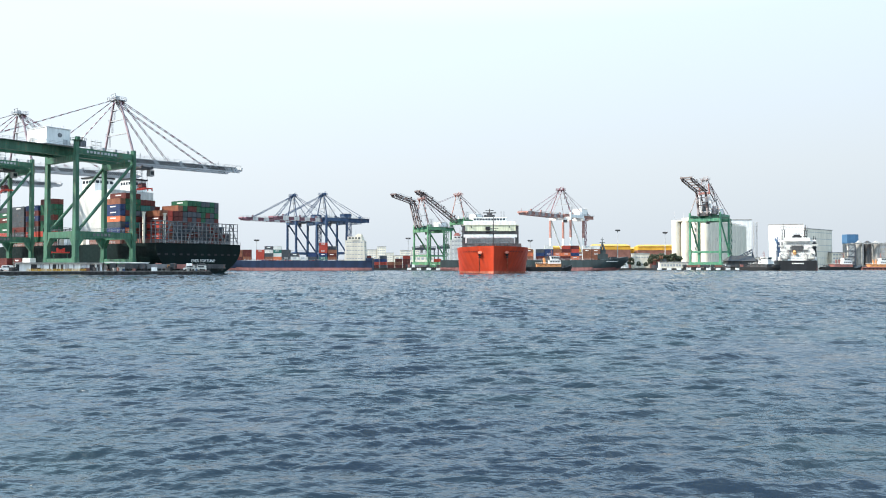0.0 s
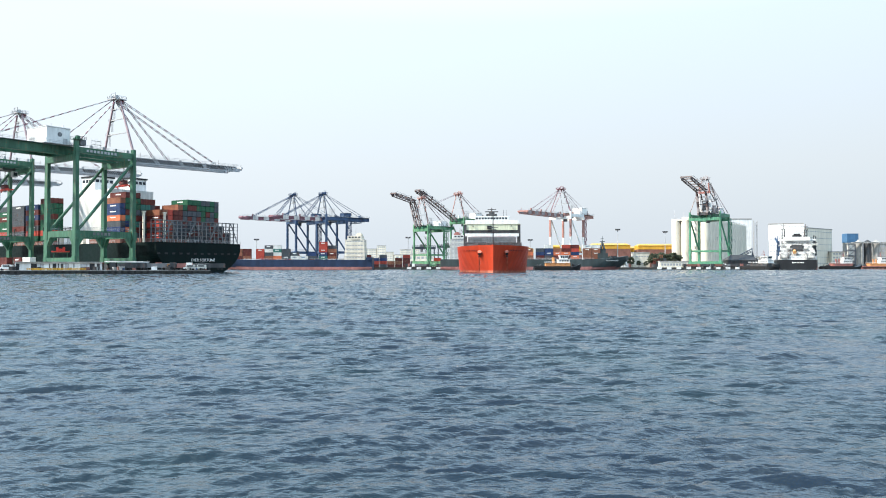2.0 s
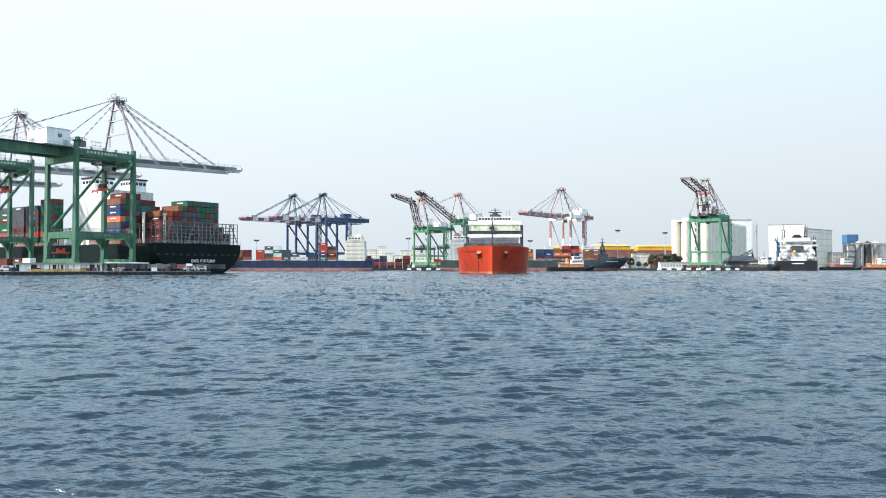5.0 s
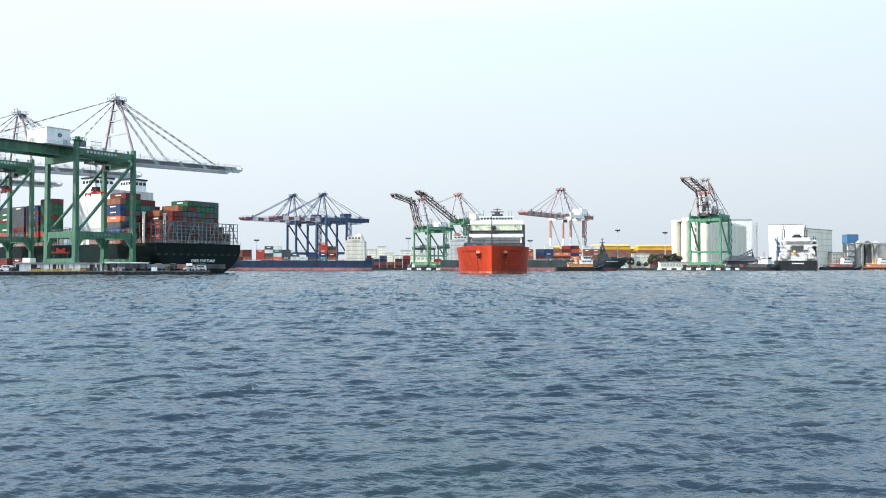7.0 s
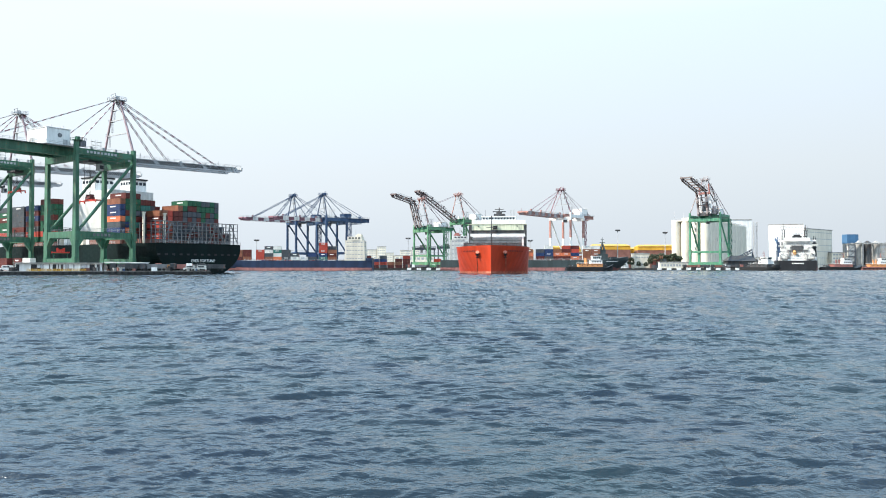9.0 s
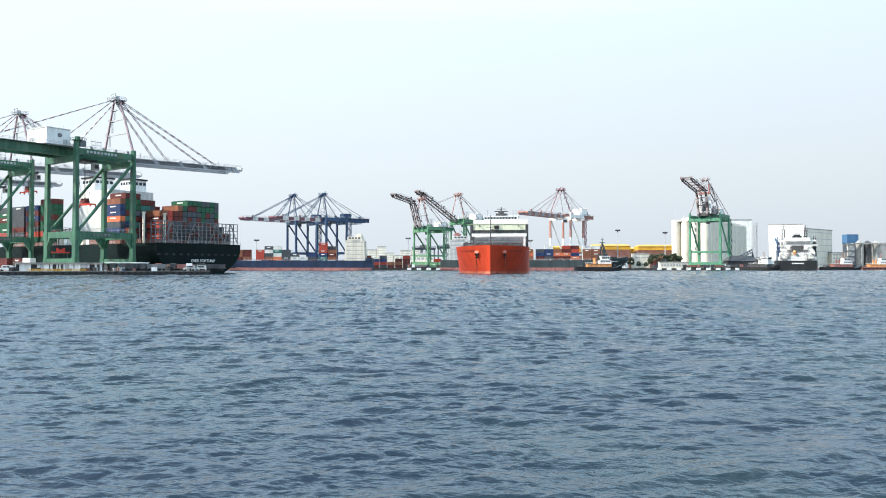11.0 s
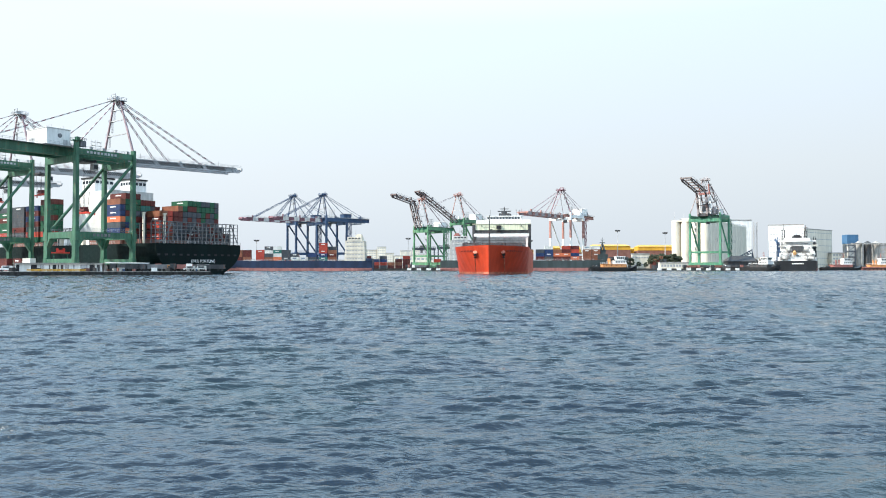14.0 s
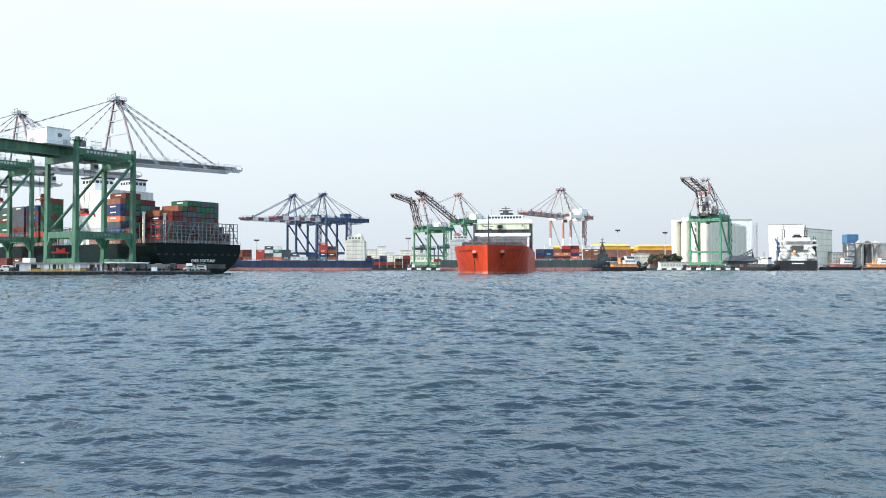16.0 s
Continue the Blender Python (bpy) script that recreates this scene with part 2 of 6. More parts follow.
def rail(bm, p, q, h=1.1, step=2.5, r=0.05):
    """A handrail with posts and two bars between two points."""
    p, q = Vector(p), Vector(q)
    k = max(1, round((q - p).length / step))
    for i in range(k + 1):
        c = p.lerp(q, i / k)
        beam(bm, c, c + Vector((0, 0, h)), r * 2)
    for z in (h * 0.5, h):
        beam(bm, p + Vector((0, 0, z)), q + Vector((0, 0, z)), r * 2)


# ---- water: sheets of rigid waves that glide over one another ----
def wave_sheet(name, seed, toward, cols, near_step, slope, lift, long_slope=0.02):
    rng = np.random.default_rng(seed)
    ys = list(np.arange(-26, 8.5, 1.0))
    y = 8.5
    while y < 720:
        ys.append(y)
        y += near_step + 0.0028 * min(56.0, max(0.0, y - 14)) + 0.008 * max(0.0, y - 70)
    ys = np.array(ys)
    half = 12.5 + 0.61 * np.clip(ys, 0, None)
    u = np.linspace(-1, 1, cols)
    X = half[:, None] * u[None, :]
    Y = np.repeat(ys[:, None], cols, 1)
    step = np.maximum(np.gradient(ys), 2 * half / cols)[:, None]
    Z = np.zeros_like(X)
    DX, DY = np.zeros_like(X), np.zeros_like(X)
    # gusts: the short waves stand in patches
    gusts = []
    for g in range(4):
        e = np.zeros_like(X)
        for size in (1.6, 2.7, 4.6, 8.3, 15.0):
            a = rng.uniform(0, 6.28)
            e += np.sin((math.cos(a) * X + math.sin(a) * Y * 0.8) * 6.28 / size / (1 + 0.3 * g) + rng.uniform(0, 6.28))
        gusts.append(np.clip(1.0 + 0.2 * e, 0.45, 1.3))
    for lam in np.geomspace(0.13, 4.6, 110):
        a = toward + rng.normal(0, 0.25 if lam > 0.35 else 0.5)
        kx, ky = 2 * math.pi / lam * math.cos(a), 2 * math.pi / lam * math.sin(a)
        fade = np.clip((lam / step - 1.3) / 1.0, 0, 1)
        amp = slope * lam / (2 * math.pi) * min(1.0, (0.6 / lam) ** 0.78) * rng.uniform(0.5, 1.4)
        if lam > 0.35:
            amp = amp * (1 + 0.4 * np.clip((Y - 20) / 110, 0, 1))
        if lam < 3:
            amp = amp * gusts[rng.integers(4)]
        ph = kx * X + ky * Y + rng.uniform(0, 6.28)
        Z += fade * amp * np.cos(ph)
        DX -= fade * amp * 0.22 * math.cos(a) * np.sin(ph)
        DY -= fade * amp * 0.22 * math.sin(a) * np.sin(ph)
    for lam in np.geomspace(6, 34, 18):
        a = toward + rng.normal(0, 0.7)
        k = 2 * math.pi / lam
        ph = k * math.cos(a) * X + k * math.sin(a) * Y + rng.uniform(0, 6.28)
        fade = np.clip((lam / step - 1.0) / 1.0, 0, 1) * np.clip((Y + 20) / 160, 0.25, 1)
        Z += fade * long_slope / k * np.cos(ph)
        DX -= fade * long_slope / k * 1.2 * math.cos(a) * np.sin(ph)
        DY -= fade * long_slope / k * 1.2 * math.sin(a) * np.sin(ph)
    co = np.stack([X + DX, Y + DY, Z + lift], -1).reshape(-1, 3).astype(np.float32)
    r, c = len(ys), cols
    i = (np.arange(r - 1)[:, None] * c + np.arange(c - 1)[None, :]).reshape(-1)
    quads = np.stack([i, i + 1, i + c + 1, i + c], -1).astype(np.int32)
    me = bpy.data.meshes.new(name)
    me.vertices.add(len(co))
    me.vertices.foreach_set("co", co.reshape(-1))
    me.loops.add(quads.size)
    me.loops.foreach_set("vertex_index", quads.reshape(-1))
    me.polygons.add(len(quads))
    me.polygons.foreach_set("loop_start", np.arange(0, quads.size, 4, dtype=np.int32))
    me.polygons.foreach_set("use_smooth", np.ones(len(quads), dtype=bool))
    me.update(calc_edges=True)
    me.validate()
    me.materials.append(SEA)
    return tagged(new(name, me), "choppy blue-grey harbour water with small wind waves", "water", kind="structure")


bm = B()
box(bm, -4900, 4900, -900, 4900, -6.0, -1.6)
solid("water", bm, SEA, pose(0, 0, 0), "deep harbour water reaching the horizon", "water", kind="structure")
swell_a = wave_sheet("water_waves", 3, radians(-76), 760, 0.055, 0.064, 0.0)
swell_b = wave_sheet("water_waves", 11, radians(-99), 640, 0.065, 0.064, -0.02)


# ---- the near quay ----
VX = Vector((math.cos(radians(55)), math.sin(radians(55)), 0))
UX = Vector((-math.sin(radians(55)), math.cos(radians(55)), 0))
RAIL_A = Vector((-140.06, 330.4, 0))
QUAY = 1.6


def slab(bm, pts, z0, z1):
    lo = [bm.verts.new((x, y, z0)) for x, y in pts]
    hi = [bm.verts.new((x, y, z1)) for x, y in pts]
    bm.faces.new(hi)
    bm.faces.new(lo[::-1])
    k = len(pts)
    for i in range(k):
        bm.faces.new((lo[i], lo[(i + 1) % k], hi[(i + 1) % k], hi[i]))


def on_quay(s, y):
    p = RAIL_A + VX * s + UX * y
    return (p.x, p.y)


bm = B()
slab(bm, [on_quay(3.0, -58), on_quay(3.0, 620), on_quay(-420, 620), (-620, 160), (-300, 243)], -3, QUAY)
solid("quay_near", bm, M["concrete"], pose(0, 0, 0), "concrete container quay with a dark tarred edge", "quay", kind="structure")
bm = B()
QA, QB = Vector((*on_quay(3.0, -58), 0)), Vector((-300, 243, 0))
beam(bm, QA + Vector((0, -0.2, 0.7)), QB + Vector((0, -0.2, 0.7)), 0.5, 1.5)
solid("quay_fender", bm, M["quaywall"], pose(0, 0, 0), "dark timber and tar fender along the quay edge", "fender", kind="structure")

# ---- the far shore ----
SHORE = 1.8
bm = B()
slab(bm, [(-700, 600), (-700, 4800), (2600, 4800), (2600, 786), (325, 786), (246, 596), (-140, 596)], -3, SHORE)
solid("ground", bm, M["ground"], pose(0, 0, 0), "flat dusty harbour ground behind the far quay", "ground", kind="structure")


# ---- ship-to-shore cranes ----
def stripes(bm, x0, x1, y, z0, z1, lean, w, gap, thick):
    """Slanted warning stripes on a side plate."""
    x = x0
    while x + w < x1:
        v = [bm.verts.new((a, y + o, c)) for o in (-thick, thick) for a, c in ((x, z0), (x + w, z0), (x + w + lean, z1), (x + lean, z1))]
        for f in ((0, 1, 2, 3), (7, 6, 5, 4), (0, 4, 5, 1), (1, 5, 6, 2), (2, 6, 7, 3), (3, 7, 4, 0)):
            bm.faces.new([v[i] for i in f])
        x += w + gap


def stay(bm, p, q, w, step=1.9):
    """A stay bar painted in bands: every other length takes the second material."""
    p, q = Vector(p), Vector(q)
    k = max(2, round((q - p).length / step))
    for i in range(k):
        first = len(bm.faces)
        beam(bm, p.lerp(q, i / k), p.lerp(q, (i + 1) / k), w)
        if i % 2:
            bm.faces.ensure_lookup_table()
            for f in range(first, len(bm.faces)):
                bm.faces[f].material_index = 1


def quay_crane(m, label, pal, G, W, zg, za, reach, back, gd=3.4, leg=2.1, rise=1.8, boom="down", zp=14.5, house=(0.95, 9.5, 14, 6.4),
               stairs=True, lettering=0, braces=True, mast_m=None, band=None, pd=3.0, foot=True, upper=None, tall=-0.5, banded=None, bar=0.24, house_back=0.0):
    """x runs out over the water from the waterside rail, y along the quay, z up from the rail."""
    frame_m, top_m, boom_m, stay_m, house_m = pal
    c = thing("quay_crane", m, label, "container crane", "quay cranes")
    gy = W * (0.2 if boom == "down" else 0.15)
    h = W / 2
    for x in (0, -G):
        for y in (-h, h):
            bm = B()
            lx, ly = (leg * 0.85, leg * 1.45) if foot else (leg, leg * 1.1)
            beam(bm, (x, y, 2.6), (x, y, zg + tall if x else zg + 1.2), lx, ly, lx * 0.8)
            box(bm, x - lx * .6, x + lx * .6, y - ly * .6, y + ly * .6, zp - 2.2, zp + 1.4)
            lg = part("leg", bm, frame_m, c)
            if upper:
                bm = B()
                zm = zp + (zg - zp) * 0.42
                beam(bm, (x, y, zm), (x, y, zg - gd - 0.2), leg * 1.04, leg * 1.12, leg * 0.92)
                part("painted_upper", bm, upper, lg, "red upper half of the leg")
            if foot:
                for k in (-1, 1):
                    if abs(y + k * 4) > h:
                        continue
                    bm = B()
                    v = [bm.verts.new(q) for o in (-0.7, 0.7) for q in ((x + o, y + k * 0.9, zp - pd / 2), (x + o, y + k * 3.4, zp - pd / 2), (x + o, y + k * 0.9, zp - pd / 2 - 4.2))]
                    for f in ((0, 1, 2), (5, 4, 3), (0, 3, 4, 1), (1, 4, 5, 2), (2, 5, 3, 0)):
                        bm.faces.new([v[i] for i in f])
                    part("knee", bm, frame_m, c)
                k = -1 if x == 0 else 1
                bm = B()
                v = [bm.verts.new(q) for o in (-0.65, 0.65) for q in ((x + k * 0.9, y + o, zp - pd / 2), (x + k * 3.6, y + o, zp - pd / 2), (x + k * 0.9, y + o, zp - pd / 2 - 4.0))]
                for f in ((0, 1, 2), (5, 4, 3), (0, 3, 4, 1), (1, 4, 5, 2), (2, 5, 3, 0)):
                    bm.faces.new([v[i] for i in f])
                part("knee", bm, frame_m, c)
            bm = B()
            for k in (-2.6, 2.6):
                box(bm, x - 0.7, x + 0.7, y + k - 2.1, y + k + 2.1, 0.85, 1.9)
                for j in (-1.5, -0.5, 0.5, 1.5):
                    tube(bm, (x - 0.35, y + k + j * 1.0, 0.42), (x + 0.35, y + k + j * 1.0, 0.42), 0.42, 10)
            box(bm, x - 0.5, x + 0.5, y - 3.2, y + 3.2, 1.9, 2.7)
            part("bogie", bm, M["darkgrey"], c)
            # a flared foot that spreads to the sill
            if not foot:
                continue
            bm = B()
            v = [bm.verts.new(p) for p in ((x - 1, y - 1.5, 2.7), (x + 1, y - 1.5, 2.7), (x + 1, y + 1.5, 2.7), (x - 1, y + 1.5, 2.7),
                                          (x - 1, y - 1.0, 5.4), (x + 1, y - 1.0, 5.4), (x + 1, y + 1.0, 5.4), (x - 1, y + 1.0, 5.4))]
            for f in ((3, 2, 1, 0), (4, 5, 6, 7), (0, 1, 5, 4), (1, 2, 6, 5), (2, 3, 7, 6), (3, 0, 4, 7)):
                bm.faces.new([v[i] for i in f])
            part("foot", bm, frame_m, c)
    for x in (0, -G):
        bm = B()
        beam(bm, (x, -h - 1.5, 3.8), (x, h + 1.5, 3.8), 1.7, 2.2)
        part("sill_beam", bm, frame_m, c)
        bm = B()
        beam(bm, (x, -h, zp), (x, h, zp), pd * 0.53, pd)
        part("portal_beam", bm, frame_m, c)
        bm = B()
        beam(bm, (x, -h - 0.8, zg - gd - 1.2), (x, h + 0.8, zg - gd - 1.2), 1.7, 2.4)
        part("cross_beam", bm, frame_m, c)
    for y in (-h, h):
        bm = B()
        beam(bm, (0, y, zp), (-G, y, zp), pd * 0.5, pd)
        part("portal_beam", bm, frame_m, c)
        if braces:
            bm = B()
            tube(bm, (-G + 0.8, y, zp + 1.2), (-0.6, y, zg - gd - 1.5), 0.62, 10)
            part("diagonal_brace", bm, frame_m, c)
        bm = B()
        rail(bm, (-G, y - 0.9, zp + 1.5), (0, y - 0.9, zp + 1.5), 1.1, 2.4, 0.04)
        part("handrail", bm, M["grey"], c)
        # top tie of the frame beside the girder
        bm = B()
        beam(bm, (0.6, y, zg - 1.7), (-G - 0.6, y, zg - 1.7), 1.2, 2.4)
        part("top_beam", bm, frame_m, c)
    for y in (-gy, gy):
        bm = B()
        box(bm, -G - back, 1.2, y - 0.75, y + 0.75, zg - gd, zg)
        box(bm, -G - back, 1.2, y - 1.0, y + 1.0, zg - gd - 0.16, zg - gd)
        for k in range(int((G + back) / 4)):
            x = -G - back + 1 + 4 * k
            box(bm, x, x + 0.14, y - 0.82, y + 0.82, zg - gd, zg)
        part("girder", bm, top_m, c)
        bm = B()
        s = 1 if y > 0 else -1
        box(bm, -G - back, 1.2, y + s * 0.76, y + s * 2.0, zg + 0.0, zg + 0.1)
        rail(bm, (-G - back, y + s * 1.95, zg + 0.1), (1.2, y + s * 1.95, zg + 0.1), 1.1, 2.5, 0.045)
        part("walkway", bm, M["grey"], c)
    bm = B()
    for k in range(6):
        x = -G - back + 0.8 + k * (G + back) / 5.4
        box(bm, x - 0.5, x + 0.5, -gy, gy, zg - 1.8, zg - 0.4)
    part("girder_tie", bm, top_m, c)
    if tall > 0:
        for y in (-h, h):
            bm = B()
            cbox(bm, -G, y, zg + tall - 0.1, 3.4, 3.4, 0.15)
            for a in (-1.6, 1.6):
                rail(bm, (-G - 1.6, y + a, zg + tall), (-G + 1.6, y + a, zg + tall), 1.1, 1.0, 0.05)
            cbox(bm, -G + 0.4, y, zg + tall, 1.2, 1.4, 1.5)
            part("leg_head", bm, frame_m, c)
            bm = B()
            cbox(bm, -G + 2.2, y, zg + 0.2, 2.4, 2.2, 2.3)
            rail(bm, (-G + 0.9, y - 1.2, zg + 2.5), (-G + 3.5, y - 1.2, zg + 2.5), 1.0, 1.0, 0.05)
            part("sheave_box", bm, M["midgrey"], c)
    if lettering:
        bm = B()
        for i in range(lettering):
            box(bm, -G + 4.0 + i * 1.5, -G + 4.95 + i * 1.5, -h - 0.66, -h - 0.6, zg - 2.2, zg - 1.25)
        part("lettering", bm, M["grey"], c, "row of pale block letters, unreadable")["kind"] = "stuff"
        bm = B()
        for i in range(5):
            box(bm, -G + 7.0 + i * 1.6, -G + 8.0 + i * 1.6, -h - 0.80, -h - 0.76, zp - 0.5, zp + 0.6)
        part("number", bm, M["midgrey"], c, "faded grey marking")["kind"] = "stuff"
    # boom
    def boom_section(x0, x1, z, name, up, fold=None):
        holder = part(name, B(), boom_m, c)
        holder.matrix_basis = up
        for y in (-gy, gy):
            bm = B()
            d = 2.6
            box(bm, x0, x1 - 1.5, y - 0.55, y + 0.55, z - d, z - d + 0.5)
            box(bm, x0, x1 - 3.5, y - 0.4, y + 0.4, z - 0.4, z)
            if band is None or boom == "down":
                box(bm, x0, x1 - 3.0, y - 0.16, y + 0.16, z - d + 0.5, z - 0.4)
            k = int((x1 - x0) / 3.0)
            for i in range(k):
                xa = x0 + i * 3.0
                s = 1 if y > 0 else -1
                beam(bm, (xa, y + s * 0.3, z - d + 0.4), (xa + 1.5, y + s * 0.3, z - 0.2), 0.24)
                beam(bm, (xa + 1.5, y + s * 0.3, z - 0.2), (xa + 3.0, y + s * 0.3, z - d + 0.4), 0.24)
            beam(bm, (x1 - 3.6, y, z - d + 0.9), (x1, y, z - 1.4), 0.9, 1.5, 0.5)
            part("boom_girder", bm, boom_m, holder)
            if band is None:
                bm = B()
                for a in np.arange(x0 + 3, x1 - 8, 13.0):
                    stripes(bm, a, a + 10.5, y - 0.42 if y < 0 else y + 0.42, z - d + 0.6, z - 0.35, -1.4, 0.55, 0.65, 0.05)
                part("warning_stripe", bm, M["darkgrey"], holder, "dark slanted warning stripes")["kind"] = "stuff"
            else:
                for a in np.arange(x0 + 1.5, x1 - 5, 9.0):
                    bm = B()
                    box(bm, a, a + 4.4, y - 0.62, y + 0.62, z - d - 0.04, z - d + 0.62)
                    box(bm, a, a + 4.4, y - 0.48, y + 0.48, z - 0.5, z + 0.04)
                    if boom == "down":
                        box(bm, a, a + 4.4, y - 0.46, y + 0.46, z - d + 0.62, z - 0.5)
                    part("painted_band", bm, band, holder, "contrasting painted band")
            bm = B()
            s = 1 if y > 0 else -1
            rail(bm, (x0, y + s * 0.9, z), (x1 - 1.0, y + s * 0.9, z - 0.2), 1.1, 2.5, 0.045)
            part("handrail", bm, M["grey"], holder)
        for xa in np.arange(x0 + 2, x1, 6.0):
            bm = B()
            beam(bm, (xa, -gy, z - 0.6), (xa, gy, z - 0.6), 0.5, 0.8)
            part("boom_tie", bm, boom_m, holder)
        for xa in np.arange(x0 + 5, x1 - 4, 14.0):
            bm = B()
            cbox(bm, xa, gy, z, 1.1, 0.8, 1.7)
            part("junction_box", bm, boom_m, holder)
            bm = B()
            beam(bm, (xa + 1.2, -gy, z), (xa + 1.2, -gy, z + 2.3), 0.16)
            part("lamp_post", bm, boom_m, holder)
        bm = B()
        beam(bm, (x1 - 0.4, -gy - 1, z - 0.7), (x1 - 0.4, gy + 1, z - 0.7), 0.8, 1.0)
        part("boom_nose", bm, boom_m, holder)
        return holder

    apex = Vector((-1.0, 0, za))
    if boom == "down":
        tilt = pose(1.4, 0, zg - 0.9, 0, -rise, 0)
        boom_section(0, reach - 1.4, 0, "boom", tilt)
        for s, off in ((reach * 0.31, 0), (reach * 0.73, 0)):
            for y in (-gy, gy):
                e = tilt @ Vector((s, y, 0.2))
                for o in (-0.35, 0.35):
                    bm = B()
                    stay(bm, apex + Vector((0.6, y * 0.45, -0.6 + o)), e + Vector((o * 1.5, 0, 0)), bar)
                    part("forestay", bm, [stay_m, banded or stay_m], c)
    else:
        a1, l1, a2, l2 = boom
        up = pose(1.4, 0, zg - 0.9, 0, -a1, 0)
        boom_section(0, l1, 0, "boom", up)
        boom_section(0, l2, 0, "boom_tip", up @ pose(l1, 0, 0, 0, a1 - a2, 0))
        for y in (-gy, gy):
            bm = B()
            beam(bm, apex + Vector((0.6, y * 0.45, 0)), up @ Vector((l1 * 0.6, y, 0.2)), 0.26)
            part("forestay", bm, stay_m, c)
    # mast, stays and head platform
    for y in (-1, 1):
        bm = B()
        beam(bm, (-0.2, y * h, zg + 1.0), apex + Vector((0, y * 2.0, 0)), leg * 0.42, leg * 0.42, leg * 0.34)
        part("mast_leg", bm, mast_m or (top_m if boom != "down" else boom_m), c)
        bm = B()
        stay(bm, (-G, y * (h - 0.4), zg + 0.4), apex + Vector((-1.2, y * 1.8, -0.5)), bar * 1.4)
        part("backstay", bm, [stay_m, banded or stay_m], c)
        bm = B()
        stay(bm, (-G - back * 0.86, y * gy, zg), apex + Vector((-1.2, y * 1.4, 0)), bar)
        part("backstay", bm, [stay_m, banded or stay_m], c)
    for k in (0.35, 0.62, 0.82):
        p = Vector((-0.2, h, zg + 1)).lerp(apex + Vector((0, 2, 0)), k)
        bm = B()
        beam(bm, (p.x, -p.y, p.z), p, 0.4)
        part("mast_brace", bm, M["grey"], c)
        bm = B()
        cbox(bm, p.x + 1.1, p.y + 0.9, p.z, 1.8, 1.6, 0.12)
        rail(bm, (p.x + 0.2, p.y + 1.7, p.z), (p.x + 2.0, p.y + 1.7, p.z), 1.1, 0.9, 0.05)
        beam(bm, (p.x + 1.9, p.y + 1.2, p.z - 4.5), (p.x + 1.9, p.y + 1.2, p.z + 1.0), 0.16)
        beam(bm, (p.x + 1.4, p.y + 1.2, p.z - 4.5), (p.x + 1.4, p.y + 1.2, p.z + 1.0), 0.16)
        part("mast_ladder", bm, M["midgrey"], c)
    bm = B()
    cbox(bm, -1, 0, za - 0.4, 5.4, 6.4, 0.3)
    for y in (-3.1, 3.1):
        rail(bm, (-3.6, y, za - 0.1), (1.6, y, za - 0.1), 1.2, 1.3, 0.06)
    for x in (-3.6, 1.6):
        rail(bm, (x, -3.1, za - 0.1), (x, 3.1, za - 0.1), 1.2, 1.5, 0.06)
    for y in (-1.6, 1.6):
        tube(bm, (-1.8, y - 0.25, za + 0.6), (-1.8, y + 0.25, za + 0.6), 0.9, 14)
        tube(bm, (0.6, y - 0.25, za - 1.2), (0.6, y + 0.25, za - 1.2), 0.9, 14)
        beam(bm, (-2.8, y, za), (-2.8, y, za + 2.4), 0.25)
    beam(bm, (-2.8, -1.6, za + 2.4), (-2.8, 1.6, za + 2.4), 0.3)
    part("head_platform", bm, M["grey"] if foot else mast_m or boom_m, c)
    # machinery house over the landside legs
    off, hx, hy, hz = house
    x1 = -G - house_back - (back * 0.02 if off > 0.9 else 0)
    bm = B()
    box(bm, x1 - hx, x1, -hy / 2, hy / 2, zg + 0.2, zg + hz)
    box(bm, x1 - hx - 0.25, x1 + 0.25, -hy / 2 - 0.25, hy / 2 + 0.25, zg + hz, zg + hz + 0.18)
    hs = part("machinery_house", bm, house_m, c, "white sheet-metal machinery house")
    for i in range(4):
        bm = B()
        box(bm, x1 - hx - 0.10, x1 - hx + 0.06, 1.0 + i * 1.1, 1.8 + i * 1.1, zg + 1.6, zg + 3.4)
        part("louvre", bm, M["grey"], hs)
    bm = B()
    tube(bm, (x1 - hx * 0.45, -hy / 2 - 0.12, zg + hz * 0.6), (x1 - hx * 0.45, -hy / 2 + 0.06, zg + hz * 0.6), 0.9, 12)
    part("fan", bm, M["midgrey"], hs, "round extractor fan")
    bm = B()
    box(bm, x1 - hx * 0.3, x1 - hx * 0.12, -hy / 2 - 0.1, -hy / 2 + 0.06, zg + 0.5, zg + 2.5)
    part("house_door", bm, M["grey"], hs)
    bm = B()
    box(bm, x1 - hx - 1.2, x1 + 1.2, -hy / 2 - 1.2, hy / 2 + 1.2, zg + 0.02, zg + 0.2)
    rail(bm, (x1 - hx - 1.2, -hy / 2 - 1.15, zg + 0.2), (x1 + 1.2, -hy / 2 - 1.15, zg + 0.2), 1.1, 2, 0.04)
    for x in (x1 - hx * .8, x1 - hx * .3):
        rail(bm, (x, -hy / 2, zg + hz + .18), (x, hy / 2, zg + hz + .18), 1.0, 2.5, 0.04)
    part("house_platform", bm, M["grey"], hs)
